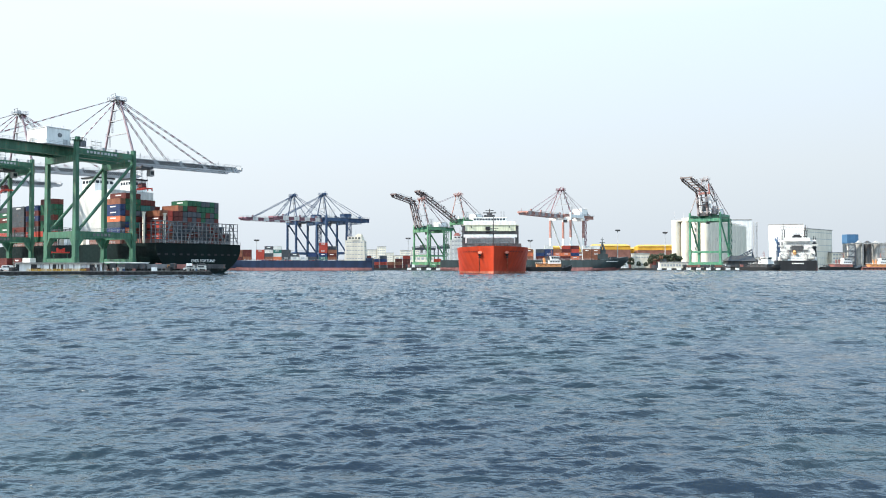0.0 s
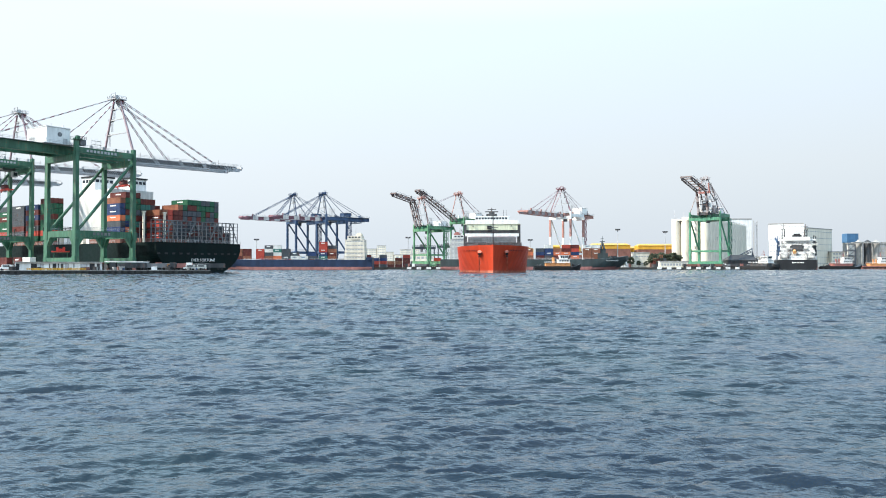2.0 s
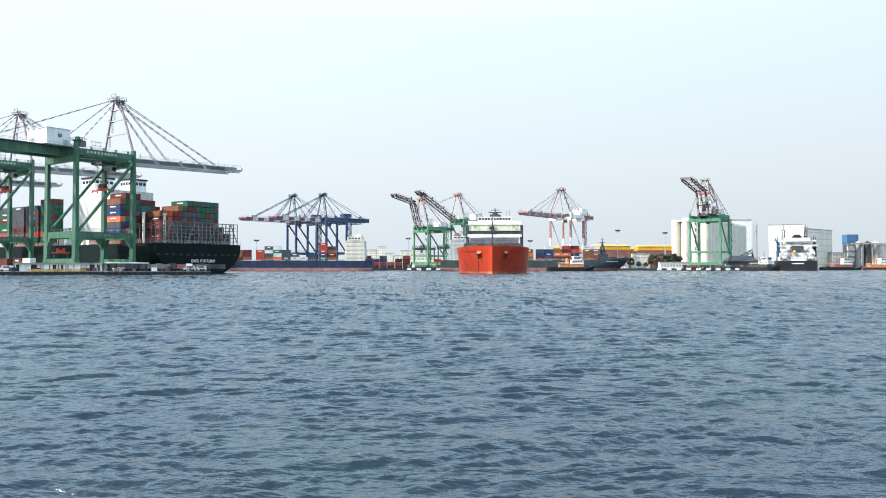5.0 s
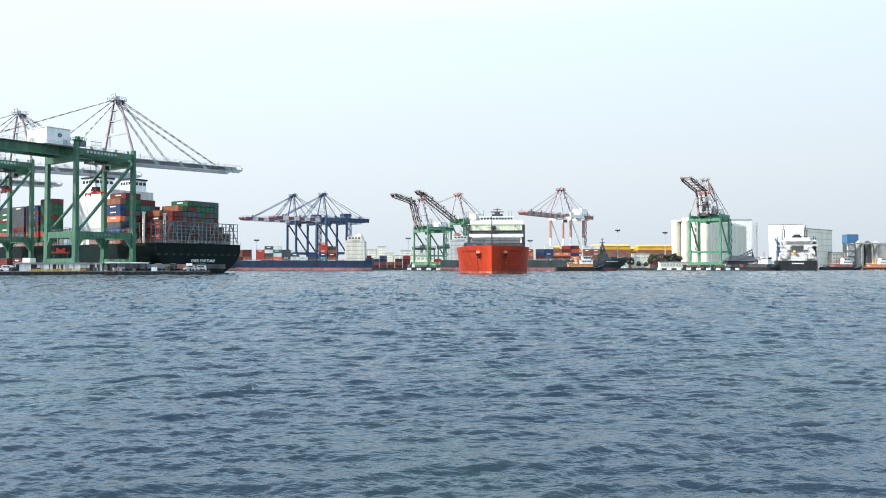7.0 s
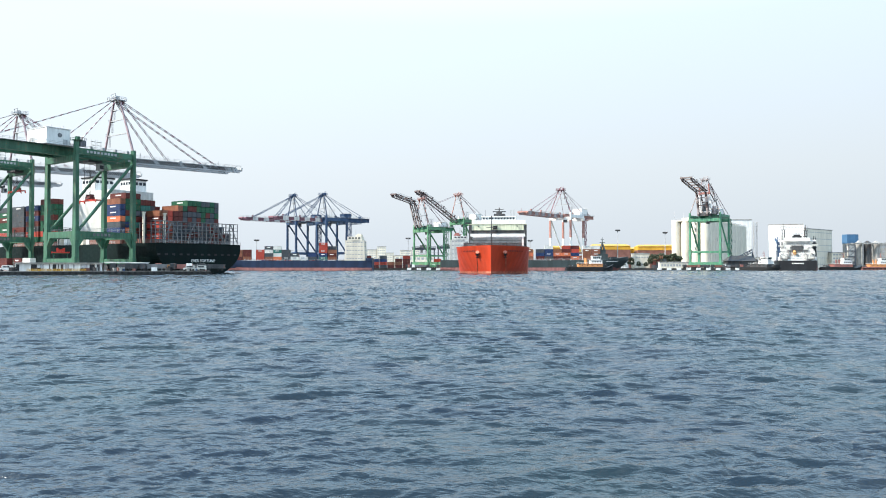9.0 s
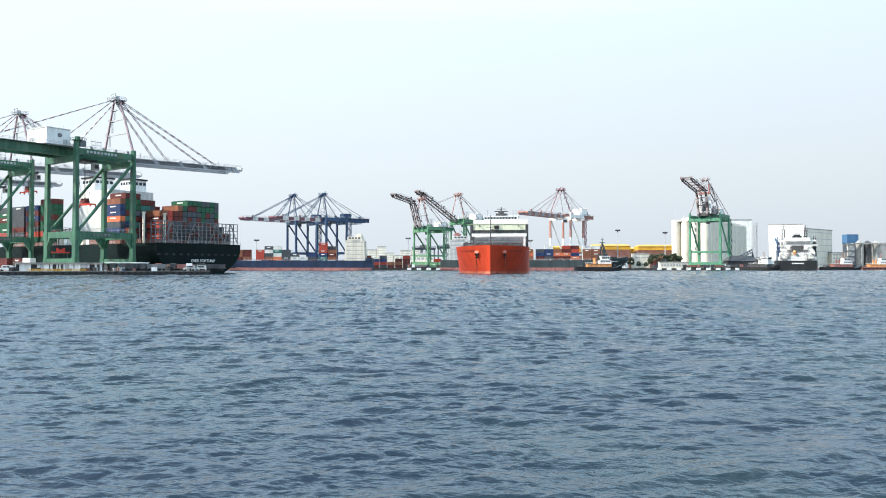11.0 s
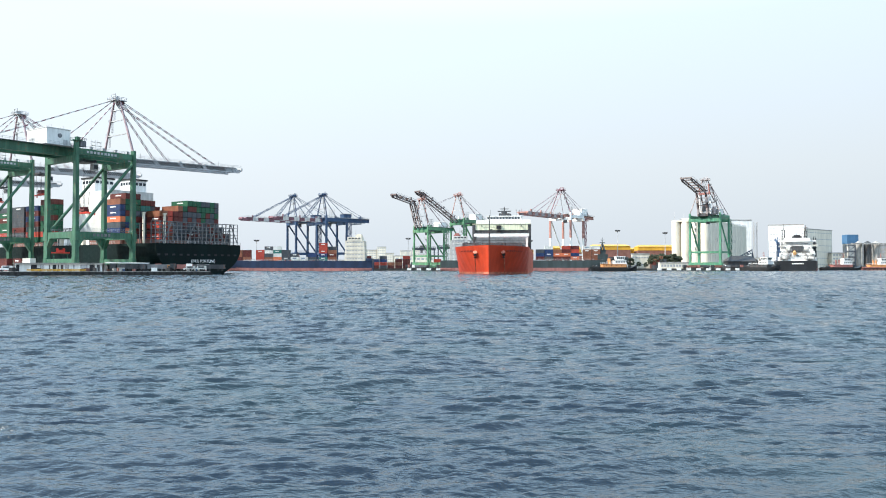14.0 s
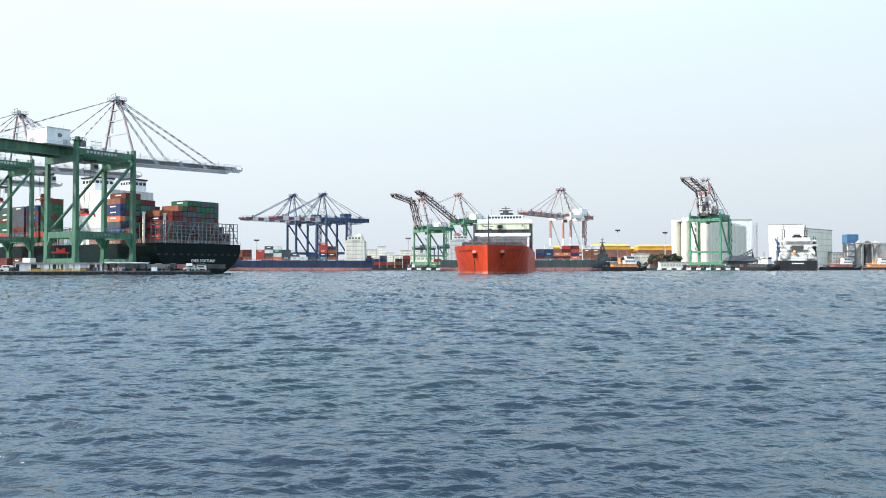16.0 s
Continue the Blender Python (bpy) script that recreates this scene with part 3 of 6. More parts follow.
    if not foot:
        # enclosed stair tower on a landside leg, gear slung under the back of the girder
        bm = B()
        xs, yt = -G - 2.6, h
        for dx in (-1.3, 1.3):
            for dy in (-1.0, 1.0):
                beam(bm, (xs + dx, yt + dy, 2.0), (xs + dx, yt + dy, zg - gd), 0.24)
        z, k = 2.0, 0
        while z + 3 < zg - gd:
            a = 1.2 if k % 2 else -1.2
            for dy in (-0.9, 0.9):
                beam(bm, (xs - a, yt + dy, z), (xs + a, yt + dy, z + 3), 0.34)
            cbox(bm, xs, yt, z + 3, 3.2, 2.6, 0.14)
            z, k = z + 3, k + 1
        part("stair_tower", bm, frame_m if frame_m is not M["white"] else M["plum"], c)
        bm = B()
        xb = -G - back * 0.55
        box(bm, xb - 3, xb + 3, -gy - 1.5, gy + 1.5, zg - gd - 1.6, zg - gd - 1.3)
        for y in (-gy - 1.4, gy + 1.4):
            rail(bm, (xb - 3, y, zg - gd - 1.3), (xb + 3, y, zg - gd - 1.3), 1.1, 1.5, 0.09)
        for y in (-gy, gy):
            for x in (xb - 2.6, xb + 2.6):
                beam(bm, (x, y, zg - gd - 1.4), (x, y, zg - gd), 0.3)
        part("service_platform", bm, top_m, c)
        bm = B()
        box(bm, -G * 0.5 - 2.6, -G * 0.5 + 2.6, -gy - 1, gy + 1, zg - gd - 1.2, zg - gd - 0.3)
        box(bm, -G * 0.5 + 1.0, -G * 0.5 + 3.2, -1.2, 1.2, zg - gd - 4.0, zg - gd - 1.2)
        part("trolley_cab", bm, M["midgrey"], c)
        for k in range(7):
            bm = B()
            x = -G - back + 3 + k * (G + back) / 7.5
            cbox(bm, x, gy * (1 if k % 2 else -1), zg, 1.6, 1.4, 1.2 + (k * 5 % 4) * 0.6)
            part("girder_cabinet", bm, top_m if k % 3 else house_m, c)
    if stairs:
        bm = B()
        z, k = zp + 1.5, 0
        while z < zg - 4:
            xa, xb = (-G + 1.3, -G + 4.2) if k % 2 == 0 else (-G + 4.2, -G + 1.3)
            beam(bm, (xa, -h - 1.8, z), (xb, -h - 1.8, z + 2.6), 0.9, 0.14)
            cbox(bm, xb, -h - 1.8, z + 2.6, 1.4, 1.3, 0.1)
            rail(bm, (xb - .7, -h - 2.4, z + 2.7), (xb + .7, -h - 2.4, z + 2.7), 1.0, 1.4, 0.04)
            z, k = z + 2.6, k + 1
        beam(bm, (-G + 2.7, -h - 1.2, zp + 1.5), (-G + 2.7, -h - 1.2, zg - 3), 0.2)
        part("stairs", bm, M["grey"], c)
    for x in (-5.0, -7.6):
        bm = B()
        for k in range(4):
            cbox(bm, x, gy + 2.6, zg + 1.2 + k * 1.5, 2.0, 1.2, 0.1)
        for dx in (-0.9, 0.9):
            beam(bm, (x + dx, gy + 2.6, zg - 0.3), (x + dx, gy + 2.6, zg + 6.6), 0.14)
        part("service_tower", bm, M["grey"], c)
    for k in range(5):
        bm = B()
        cbox(bm, 0.5 - k * 5.5, -gy - 1.4, zg, 1.0, 0.9, 1.5)
        part("switch_box", bm, M["grey"], c)
    return c


def at(p, z=0.0, turn=0.0):
    return pose(p[0], p[1], z, 0, 0, turn)


GREEN_PAL = (M["green"], M["green"], M["grey"], M["plum"], M["white"])
CRANE_A = at(RAIL_A, QUAY, 55)
p = RAIL_A + UX * 83.8
CRANE_B = at(p, QUAY, 55)
p = RAIL_A + UX * 167.0
CRANE_C = at(p, QUAY, 55)
LA = "tall green container crane, grey boom lowered over a ship"
quay_crane(CRANE_A, LA, GREEN_PAL, 25.0, 21.5, 49.5, 73.4, 63.5, 36, lettering=9, leg=1.8, stairs=False, house=(0.95, 9.5, 15, 6.6), tall=2.4, banded=M["slab"], pd=2.5, mast_m=M["stay"])
quay_crane(CRANE_B, LA, GREEN_PAL, 25.0, 21.5, 52.5, 77.0, 63.5, 36, lettering=9, leg=1.8, stairs=False, house=(0.95, 9.5, 15, 6.6), tall=2.4, banded=M["slab"], pd=2.5, mast_m=M["stay"])
quay_crane(CRANE_C, LA, GREEN_PAL, 25.0, 21.5, 52.5, 77.0, 63.5, 36, leg=1.8, stairs=False, house=(0.95, 9.5, 15, 6.6), tall=2.4, banded=M["slab"], pd=2.5, mast_m=M["stay"])


def trolley(m, drop, label="red trolley with operator cab hanging under a crane boom"):
    t = thing("crane_trolley", m, label, "trolley")
    bm = B()
    box(bm, -3, 3, -4.0, 4.0, -0.5, 0.3)
    for x in (-2.4, 2.4):
        for y in (-3.8, 3.8):
            tube(bm, (x, y - 0.2, 0.45), (x, y + 0.2, 0.45), 0.4, 10)
    part("carriage", bm, M["darkgrey"], t)
    bm = B()
    box(bm, 3.2, 5.4, -1.2, 1.2, -3.2, -0.5)
    cab = part("operator_cab", bm, M["grey"], t)
    bm = B()
    box(bm, 5.41, 5.46, -1.0, 1.0, -2.6, -1.0)
    box(bm, 3.5, 5.2, -1.26, -1.21, -2.6, -1.0)
    part("cab_window", bm, M["glass"], cab)
    bm = B()
    for x in (-1.2, 1.2):
        for y in (-2.5, 2.5):
            tube(bm, (x, y, -0.5), (x * 0.9, y * 0.9, -drop), 0.05, 5)
    part("hoist_rope", bm, M["black"], t)
    return t


def spreader(m, lift, label="red container spreader hanging from hoist ropes"):
    s = thing("spreader", m, label, "spreader")
    bm = B()
    box(bm, -1.1, 1.1, -1.8, 1.8, 1.3, 2.2)
    for y in (-1.2, 1.2):
        tube(bm, (-0.9, y, 2.6), (0.9, y, 2.6), 0.55, 12)
        box(bm, -0.9, 0.9, y - 0.15, y + 0.15, 2.0, 3.0)
    part("headblock", bm, M["darkred"], s, "dull red headblock with sheaves")
    bm = B()
    box(bm, -0.7, 0.7, -2.6, 2.6, 0.45, 1.2)
    for x in (-0.5, 0.5):
        box(bm, x - 0.15, x + 0.15, -6.0, 6.0, 0.3, 0.7)
    for y in (-6.0, 6.0):
        box(bm, -1.2, 1.2, y - 0.25, y + 0.25, 0.2, 0.75)
        for x in (-1.1, 1.1):
            box(bm, x - 0.2, x + 0.2, y - 0.2, y + 0.2, -0.5, 0.2)
    part("spreader_frame", bm, M["bright_red"], s, "bright red telescopic frame with corner guides")
    bm = B()
    for x in (-1.1, 1.1):
        for y in (-1.2, 1.2):
            tube(bm, (x * 0.9, y, 2.4), (x * 1.1, y * 1.9, lift), 0.05, 5)
    part("hoist_rope", bm, M["black"], s)
    return s


trolley_a, spreader_a = trolley(CRANE_A, 11), spreader(CRANE_A, 12)
trolley_b, spreader_b = trolley(CRANE_B, 11), spreader(CRANE_B, 11)
trolley_c, spreader_c = trolley(CRANE_C, 11), spreader(CRANE_C, 11)


# ---- shipping containers ----
BOXES = {}
MARKS = random.Random(2)


def container_mesh(colour, length):
    key = (colour, length)
    if key not in BOXES:
        L, w, h = length, 2.438, 2.59
        bm = B()
        e = 0.09
        box(bm, e, L - e, -w / 2 + e, w / 2 - e, 0.08, h - 0.05)
        for x in (0.08, L - 0.08):
            for y in (-w / 2 + 0.08, w / 2 - 0.08):
                box(bm, x - 0.08, x + 0.08, y - 0.08, y + 0.08, 0, h)
        for y in (-w / 2 + 0.05, w / 2 - 0.05):
            box(bm, 0, L, y - 0.05, y + 0.05, 0, 0.16)
            box(bm, 0, L, y - 0.05, y + 0.05, h - 0.12, h)
        k = int(L / 0.55)
        for i in range(k):
            x = 0.3 + i * (L - 0.6) / k
            for s in (-1, 1):
                box(bm, x, x + 0.26, s * (w / 2 - e) - 0.02, s * (w / 2 - e) + 0.03 * s + (0.02 if s < 0 else -0.0), 0.16, h - 0.12)
        body = mesh_of(bm, "container_body", CRATE[colour])
        bm = B()
        box(bm, -0.03, 0.09, -1.12, 1.12, 0.16, h - 0.14)
        door = mesh_of(bm, "container_door", CRATE[colour])
        bm = B()
        box(bm, L * 0.3, L * 0.3 + min(4.2, L * 0.45), w / 2 - 0.06, w / 2 + 0.012, 1.35, 1.85)
        mark = mesh_of(bm, "marking", M["white"] if colour != "white" else M["bluepanel"])
        BOXES[key] = (body, door, mark)
    return BOXES[key]


WORDS = {"green": "dark green", "teal": "teal", "maroon": "maroon", "red": "bright red", "orange": "orange", "blue": "navy blue", "grey": "dark grey",
         "white": "white", "brown": "rust-brown"}


def container(m, colour, where, group, length=12.19, marked=True):
    body, door, mark = container_mesh(colour, length)
    ob = new("shipping_container", body)
    ob.matrix_basis = m
    tagged(ob, "%s corrugated shipping container stacked %s" % (WORDS[colour], where), "container", group)
    d = new("door", door)
    d.parent = ob
    if marked and MARKS.random() < 0.4:
        k = new("marking", mark)
        k.parent = ob
    return ob


# ---- hulls ----
def hull_mesh(bm, L, B_, z_deck, draft=3.0, entry=0.16, bluff=2.2, rake=0.04, sheer=1.5, flare=0.35, stern_run=0.1, transom=0.9, counter=0.45,
              n=56, rows=14, split=None, vee=0.0):
    """A ship's shell, stern at y = 0 and stem at y = L, centred on x. Faces below split take the second material."""
    grid = []
    for i in range(n + 1):
        t = i / n
        t = t if t < 0.8 else 0.8 + 0.2 * (1 - (1 - (t - 0.8) / 0.2) ** 1.6)
        zt = z_deck + sheer * max(0, (t - 0.75) / 0.25) ** 2
        col = []
        for j in range(rows + 1):
            k = j / rows
            z = -draft + (zt + draft) * k
            kk = (z + draft) / (z_deck + draft)
            stem = 1 - rake * (1 - min(1, max(0, z / z_deck))) - (0.02 if z < 0 else 0)
            tt = t * stem if t > 0.5 else t
            e = entry * (1.15 - 0.3 * kk)
            f = 1.0
            if t > 1 - e:
                f = max(0.0, 1 - ((t - 1 + e) / e) ** (bluff + flare * 3 * kk))
            if t < stern_run:
                low = max(0.0, 1 - kk / counter)
                f *= transom + (1 - transom) * math.sin(t / stern_run * math.pi / 2)
                f *= 1 - low ** 2.2 * (1 - (t / stern_run) ** 0.7)
            f *= 1 - vee * max(0.0, 1 - kk) * min(1.0, max(0.0, (t - 0.55) / 0.3))
            bilge = min(1.0, ((k + 0.03) / 0.18) ** 0.4)
            col.append((B_ / 2 * f * bilge, tt * L, z))
        grid.append(col)
    made = {}
    for s in (-1, 1):
        for i in range(n + 1):
            for j in range(rows + 1):
                x, y, z = grid[i][j]
                made[s, i, j] = bm.verts.new((s * x, y, z))
        for i in range(n):
            for j in range(rows):
                f = bm.faces.new((made[s, i, j], made[s, i + 1, j], made[s, i + 1, j + 1], made[s, i, j + 1]))
                if split is not None and (grid[i][j][2] + grid[i][j + 1][2]) / 2 < split:
                    f.material_index = 1
    for i in range(n):
        bm.faces.new((made[-1, i, rows], made[1, i, rows], made[1, i + 1, rows], made[-1, i + 1, rows]))
    for j in range(rows):
        bm.faces.new((made[-1, 0, j], made[1, 0, j], made[1, 0, j + 1], made[-1, 0, j + 1]))
    bmesh.ops.remove_doubles(bm, verts=bm.verts, dist=0.002)
    return bm


def windows(bm, x0, x1, y, z0, z1, count, axis="x", depth=0.05):
    w = (x1 - x0) / count
    for i in range(count):
        a, b = x0 + i * w + w * 0.18, x0 + (i + 1) * w - w * 0.18
        if axis == "x":
            box(bm, a, b, y - depth, y + depth, z0, z1)
        else:
            box(bm, y - depth, y + depth, a, b, z0, z1)


# the big moored container ship, stern towards the harbour mouth
STERN = RAIL_A + VX * 28.5 + UX * -18.6
SHIP = at(STERN, 0, 55)
# ship axes: x athwartships away from the quay, y forward
big = thing("container_ship", SHIP, "huge dark green container ship moored at the quay, half loaded", "container ship")
DECK = 13.4
bm = B()
hull_mesh(bm, 320, 46.5, DECK, 5, 0.2, 2.0, 0.05, 4, 0.4, 0.10, 0.97, 0.9, rows=20)
part("hull", bm, M["hullgreen"], big, "dark green steel hull", smooth=False)
for i in range(12):
    bm = B()
    box(bm, -22 + i * 3.7, -22 + i * 3.7 + 1.5, -0.05, 0.12, 8.2, 9.0)
    part("mooring_port", bm, M["black"], big, "dark mooring port in the stern")
# lashing frame across the stern
bm = B()
for x in np.arange(-22, 22.6, 2.2):
    beam(bm, (x, 1.5, DECK), (x, 1.5, 23.0), 0.24)
    beam(bm, (x, 4.5, DECK), (x, 4.5, 23.0), 0.24)
    beam(bm, (x, 1.5, 23.0), (x, 4.5, 23.0), 0.25)
for z in (14.9, 16.5, 18.1, 19.7, 21.3, 23.0):
    for y in (1.5, 4.5):
        beam(bm, (-22.2, y, z), (22.4, y, z), 0.17)
for x in (-18, -6, 6, 14):
    beam(bm, (x, 1.4, DECK + 0.5), (x + 4, 1.4, 22.7), 0.3)
    beam(bm, (x + 8, 1.4, DECK + 0.5), (x + 4, 1.4, 22.7), 0.3)
part("lashing_frame", bm, M["midgrey"], big, "grey steel lashing frame over the stern")
bm = B()
rail(bm, (-22.5, 0.2, DECK), (22.8, 0.2, DECK), 1.1, 1.8, 0.04)
part("stern_rail", bm, M["grey"], big)
for y0 in (-1.0, 13.0, 27.2, 65, 79.2, 93.4, 107.6):
    yy = y0 + 13.0
    bm = B()
    for x in np.arange(-22.4, 22.6, 5.6):
        beam(bm, (x, yy, DECK), (x, yy, 22.0), 0.35)
    for z in (16.2, 19.0, 22.0):
        beam(bm, (-22.6, yy, z), (22.6, yy, z), 0.3)
    part("lashing_bridge", bm, M["darkgrey"], big)
    bm = B()
    box(bm, -21.5, 21.5, yy + 0.6, yy + 13.3, DECK, DECK + 2.0)
    part("hatch_cover", bm, M["deck"], big)
# white accommodation block, houses on its roof
bm = B()
box(bm, -12.4, 10, 50, 78, DECK, 39.8)
part("accommodation", bm, M["slab"], big, "dull white slab of the accommodation block")
for x0, x1, y0, y1, zt in ((-1.5, 7.0, 51.5, 60, 45.4), (-11.8, -2.0, 65, 76, 46.2)):
    bm = B()
    box(bm, x0, x1, y0, y1, 39.8, zt)
    hs = part("roof_house", bm, M["white"], big)
    bm = B()
    box(bm, x0 - 0.5, x1 + 0.5, y0 - 0.5, y1 + 0.5, zt, zt + 0.7)
    part("roof_cap", bm, M["black"], hs, "black roof edge")
    for i in range(4):
        bm = B()
        w_ = (x1 - x0) / 4
        box(bm, x0 + i * w_ + 0.3, x0 + (i + 1) * w_ - 0.3, y0 - 0.06, y0 + 0.1, zt - 2.4, zt - 1.0)
        part("window", bm, M["glass"], hs)
    for i in range(4):
        bm = B()
        w_ = (y1 - y0) / 4
        box(bm, x0 - 0.06, x0 + 0.1, y0 + i * w_ + 0.3, y0 + (i + 1) * w_ - 0.3, zt - 2.4, zt - 1.0)
        part("window", bm, M["glass"], hs)
bm = B()
tube(bm, (-6, 70, 46.9), (-6, 70, 53), 0.4, 8, 0.2)
beam(bm, (-8.5, 70, 50), (-3.5, 70, 50), 0.3)
beam(bm, (-7.5, 69.5, 48.4), (-4.5, 69.5, 48.4), 0.5)
part("radar_mast", bm, M["white"], big)
# lockers and gear along the quay-side rail
for k, (y, h_, mm) in enumerate(((54, 5.5, "white"), (59, 3.2, "silo"), (63, 6.4, "white"), (68, 2.8, "grey"), (73, 4.6, "white"), (79, 3.4, "silo"))):
    bm = B()
    cbox(bm, -20.6, y, DECK, 2.2, 2.6, h_)
    cbox(bm, -20.6, y, DECK + h_, 2.6, 3.0, 0.2)
    part("deck_locker", bm, M[mm], big)
bm = B()
rail(bm, (-22.8, 30, DECK), (-22.8, 160, DECK), 1.1, 2.5, 0.05)
part("side_rail", bm, M["grey"], big)
# pale posts at the hold ends
for x, y in ((-20.4, 12.2), (-10.4, 11.6)):
    bm = B()
    beam(bm, (x, y, DECK), (x, y, 26.5), 0.8)
    cbox(bm, x, y, 26.5, 1.2, 1.2, 0.6)
    part("vent_post", bm, M["silo"], big, "cream vent post")
# name and port on the stern
cu = bpy.data.curves.new("ship_name", "FONT")
cu.body, cu.size, cu.align_x, cu.extrude = "EVER FORTUNE", 1.85, "CENTER", 0.03
tmp = bpy.data.objects.new("ship_name", cu)
scene.collection.objects.link(tmp)
me = bpy.data.meshes.new_from_object(tmp.evaluated_get(bpy.context.evaluated_depsgraph_get()))
bpy.data.objects.remove(tmp)
me.materials.append(M["white"])
nm = new("ship_name", me)
nm.parent = big
nm.matrix_basis = pose(1.5, -0.12, 5.2, 90, 0, 0)
bm = B()
for i in range(8):
    box(bm, -1.9 + i * 0.85, -1.3 + i * 0.85, -0.14, 0.02, 3.7, 4.4)
part("port_name", bm, M["white"], big, "small white lettering, unreadable")

rng = random.Random(4)
STACKS = "on a ship's deck"


def bay(y, x0, cols, tiers, palette, base=DECK + 2.1, length=12.19):
    """Columns of boxes side by side across the ship; tiers gives each column's height."""
    for i in range(cols):
        for k in range(tiers[i]):
            # only the outer shell of the stack is ever seen
            colour = rng.choice(palette)
            container(SHIP @ pose(x0 + i * 2.52, y, base + k * 2.62, 0, 0, 90), colour, STACKS, "containers on the green ship", length)


MIX = ["maroon", "grey", "maroon", "blue", "grey", "maroon", "teal"]


def aft_colour(i, k):
    if k < 3:
        return rng.choice(["grey", "grey", "maroon"])
    if k < 5:
        return rng.choice(["maroon", "maroon", "grey", "maroon"]) if i < 5 else rng.choice(["green", "grey", "green", "maroon"])
    if k == 5:
        return rng.choice(["maroon", "brown"]) if i < 2 else rng.choice(["maroon", "green", "maroon", "grey"]) if i < 5 else rng.choice(["green", "green", "grey"])
    return "green" if i < 5 else rng.choice(["green", "green", "grey"])


for i in range(10):
    for k in range(5 if i == 0 else 6 if i < 3 else 7):
        container(SHIP @ pose(-3.2 + i * 2.52, 13.6, DECK + 2.1 + k * 2.62, 0, 0, 90), aft_colour(i, k), STACKS, "containers on the green ship")
bay(6.4, 3.2, 8, [2, 3, 3, 3, 3, 3, 2, 2], ["grey", "grey", "maroon", "grey"], base=DECK + 0.3, length=6.06)
bay(13.6, -8.6, 2, [5, 5], ["brown", "maroon", "red", "maroon"])
near = [["orange", "blue", "grey", "orange", "blue", "blue", "brown"], ["blue", "orange", "blue", "teal", "maroon", "green", "green", "maroon"],
        ["grey", "orange", "blue", "green", "maroon", "green", "green", "red"], ["grey", "maroon", "teal", "maroon", "grey", "green", "green", "maroon"]]
for i, col in enumerate(near):
    for k, colour in enumerate(col):
        container(SHIP @ pose(-20.6 + i * 2.52, 27.6, DECK + 2.1 + k * 2.62, 0, 0, 90), colour, STACKS, "containers on the green ship")
bay(27.6, -10.5, 4, [7, 7, 7, 6], MIX)
for y, cols in ((84, [["green", "red", "green", "green", "maroon", "green", "green", "maroon"], ["green", "maroon", "green", "green", "green", "green", "green", "maroon"]]),
                (98.2, [["green", "red", "grey", "maroon", "blue", "maroon", "blue"], ["grey", "blue", "grey", "maroon", "grey", "maroon", "blue"]]),
                (112.4, [["grey", "grey", "maroon", "grey", "grey", "grey", "grey"], ["grey", "maroon", "grey", "grey", "grey", "maroon", "grey"]]),
                (126.6, [["green", "red", "green", "green", "maroon", "green", "grey"]]), (140.8, [["green", "maroon", "red", "green", "grey", "green", "green"]])):
    for i, col in enumerate(cols):
        for k, colour in enumerate(col):
            container(SHIP @ pose(-20.6 + i * 2.52, y, DECK + 2.1 + k * 2.62, 0, 0, 90), colour, STACKS, "containers on the green ship")


# ---- the orange ship under way: stem at y = 0, stern along +y ----
cargo = thing("cargo_ship", pose(22.8, 340, 0), "bright orange open-hatch cargo ship with rusty bow, under way", "cargo ship")
bm = B()
hull_mesh(bm, 178, 33.8, 12.0, 4, 0.17, 1.0, 0.012, 0.5, 0.42, 0.08, 0.9, 0.5, n=60, rows=16, split=1.3, vee=0.08)
for v in bm.verts:
    v.co.y = 178 - v.co.y
part("hull", bm, [M["orange"], M["fadedorange"]], cargo, "bright orange steel hull, scuffed and streaked", smooth=False)


def bow_y(x, z):
    """How far aft of the stem the orange shell lies at x off the centre line and height z."""
    kk = (z + 4) / 16
    e, f = 0.17 * (1.15 - 0.3 * kk), x / 16.9 / (1 - 0.08 * max(0.0, 1 - kk))
    t = 1 - e + e * (1 - f) ** (1 / (1 + 1.26 * kk))
    return 178 * (1 - t * (1 - 0.012 * (1 - min(1.0, max(0.0, z / 12)))))


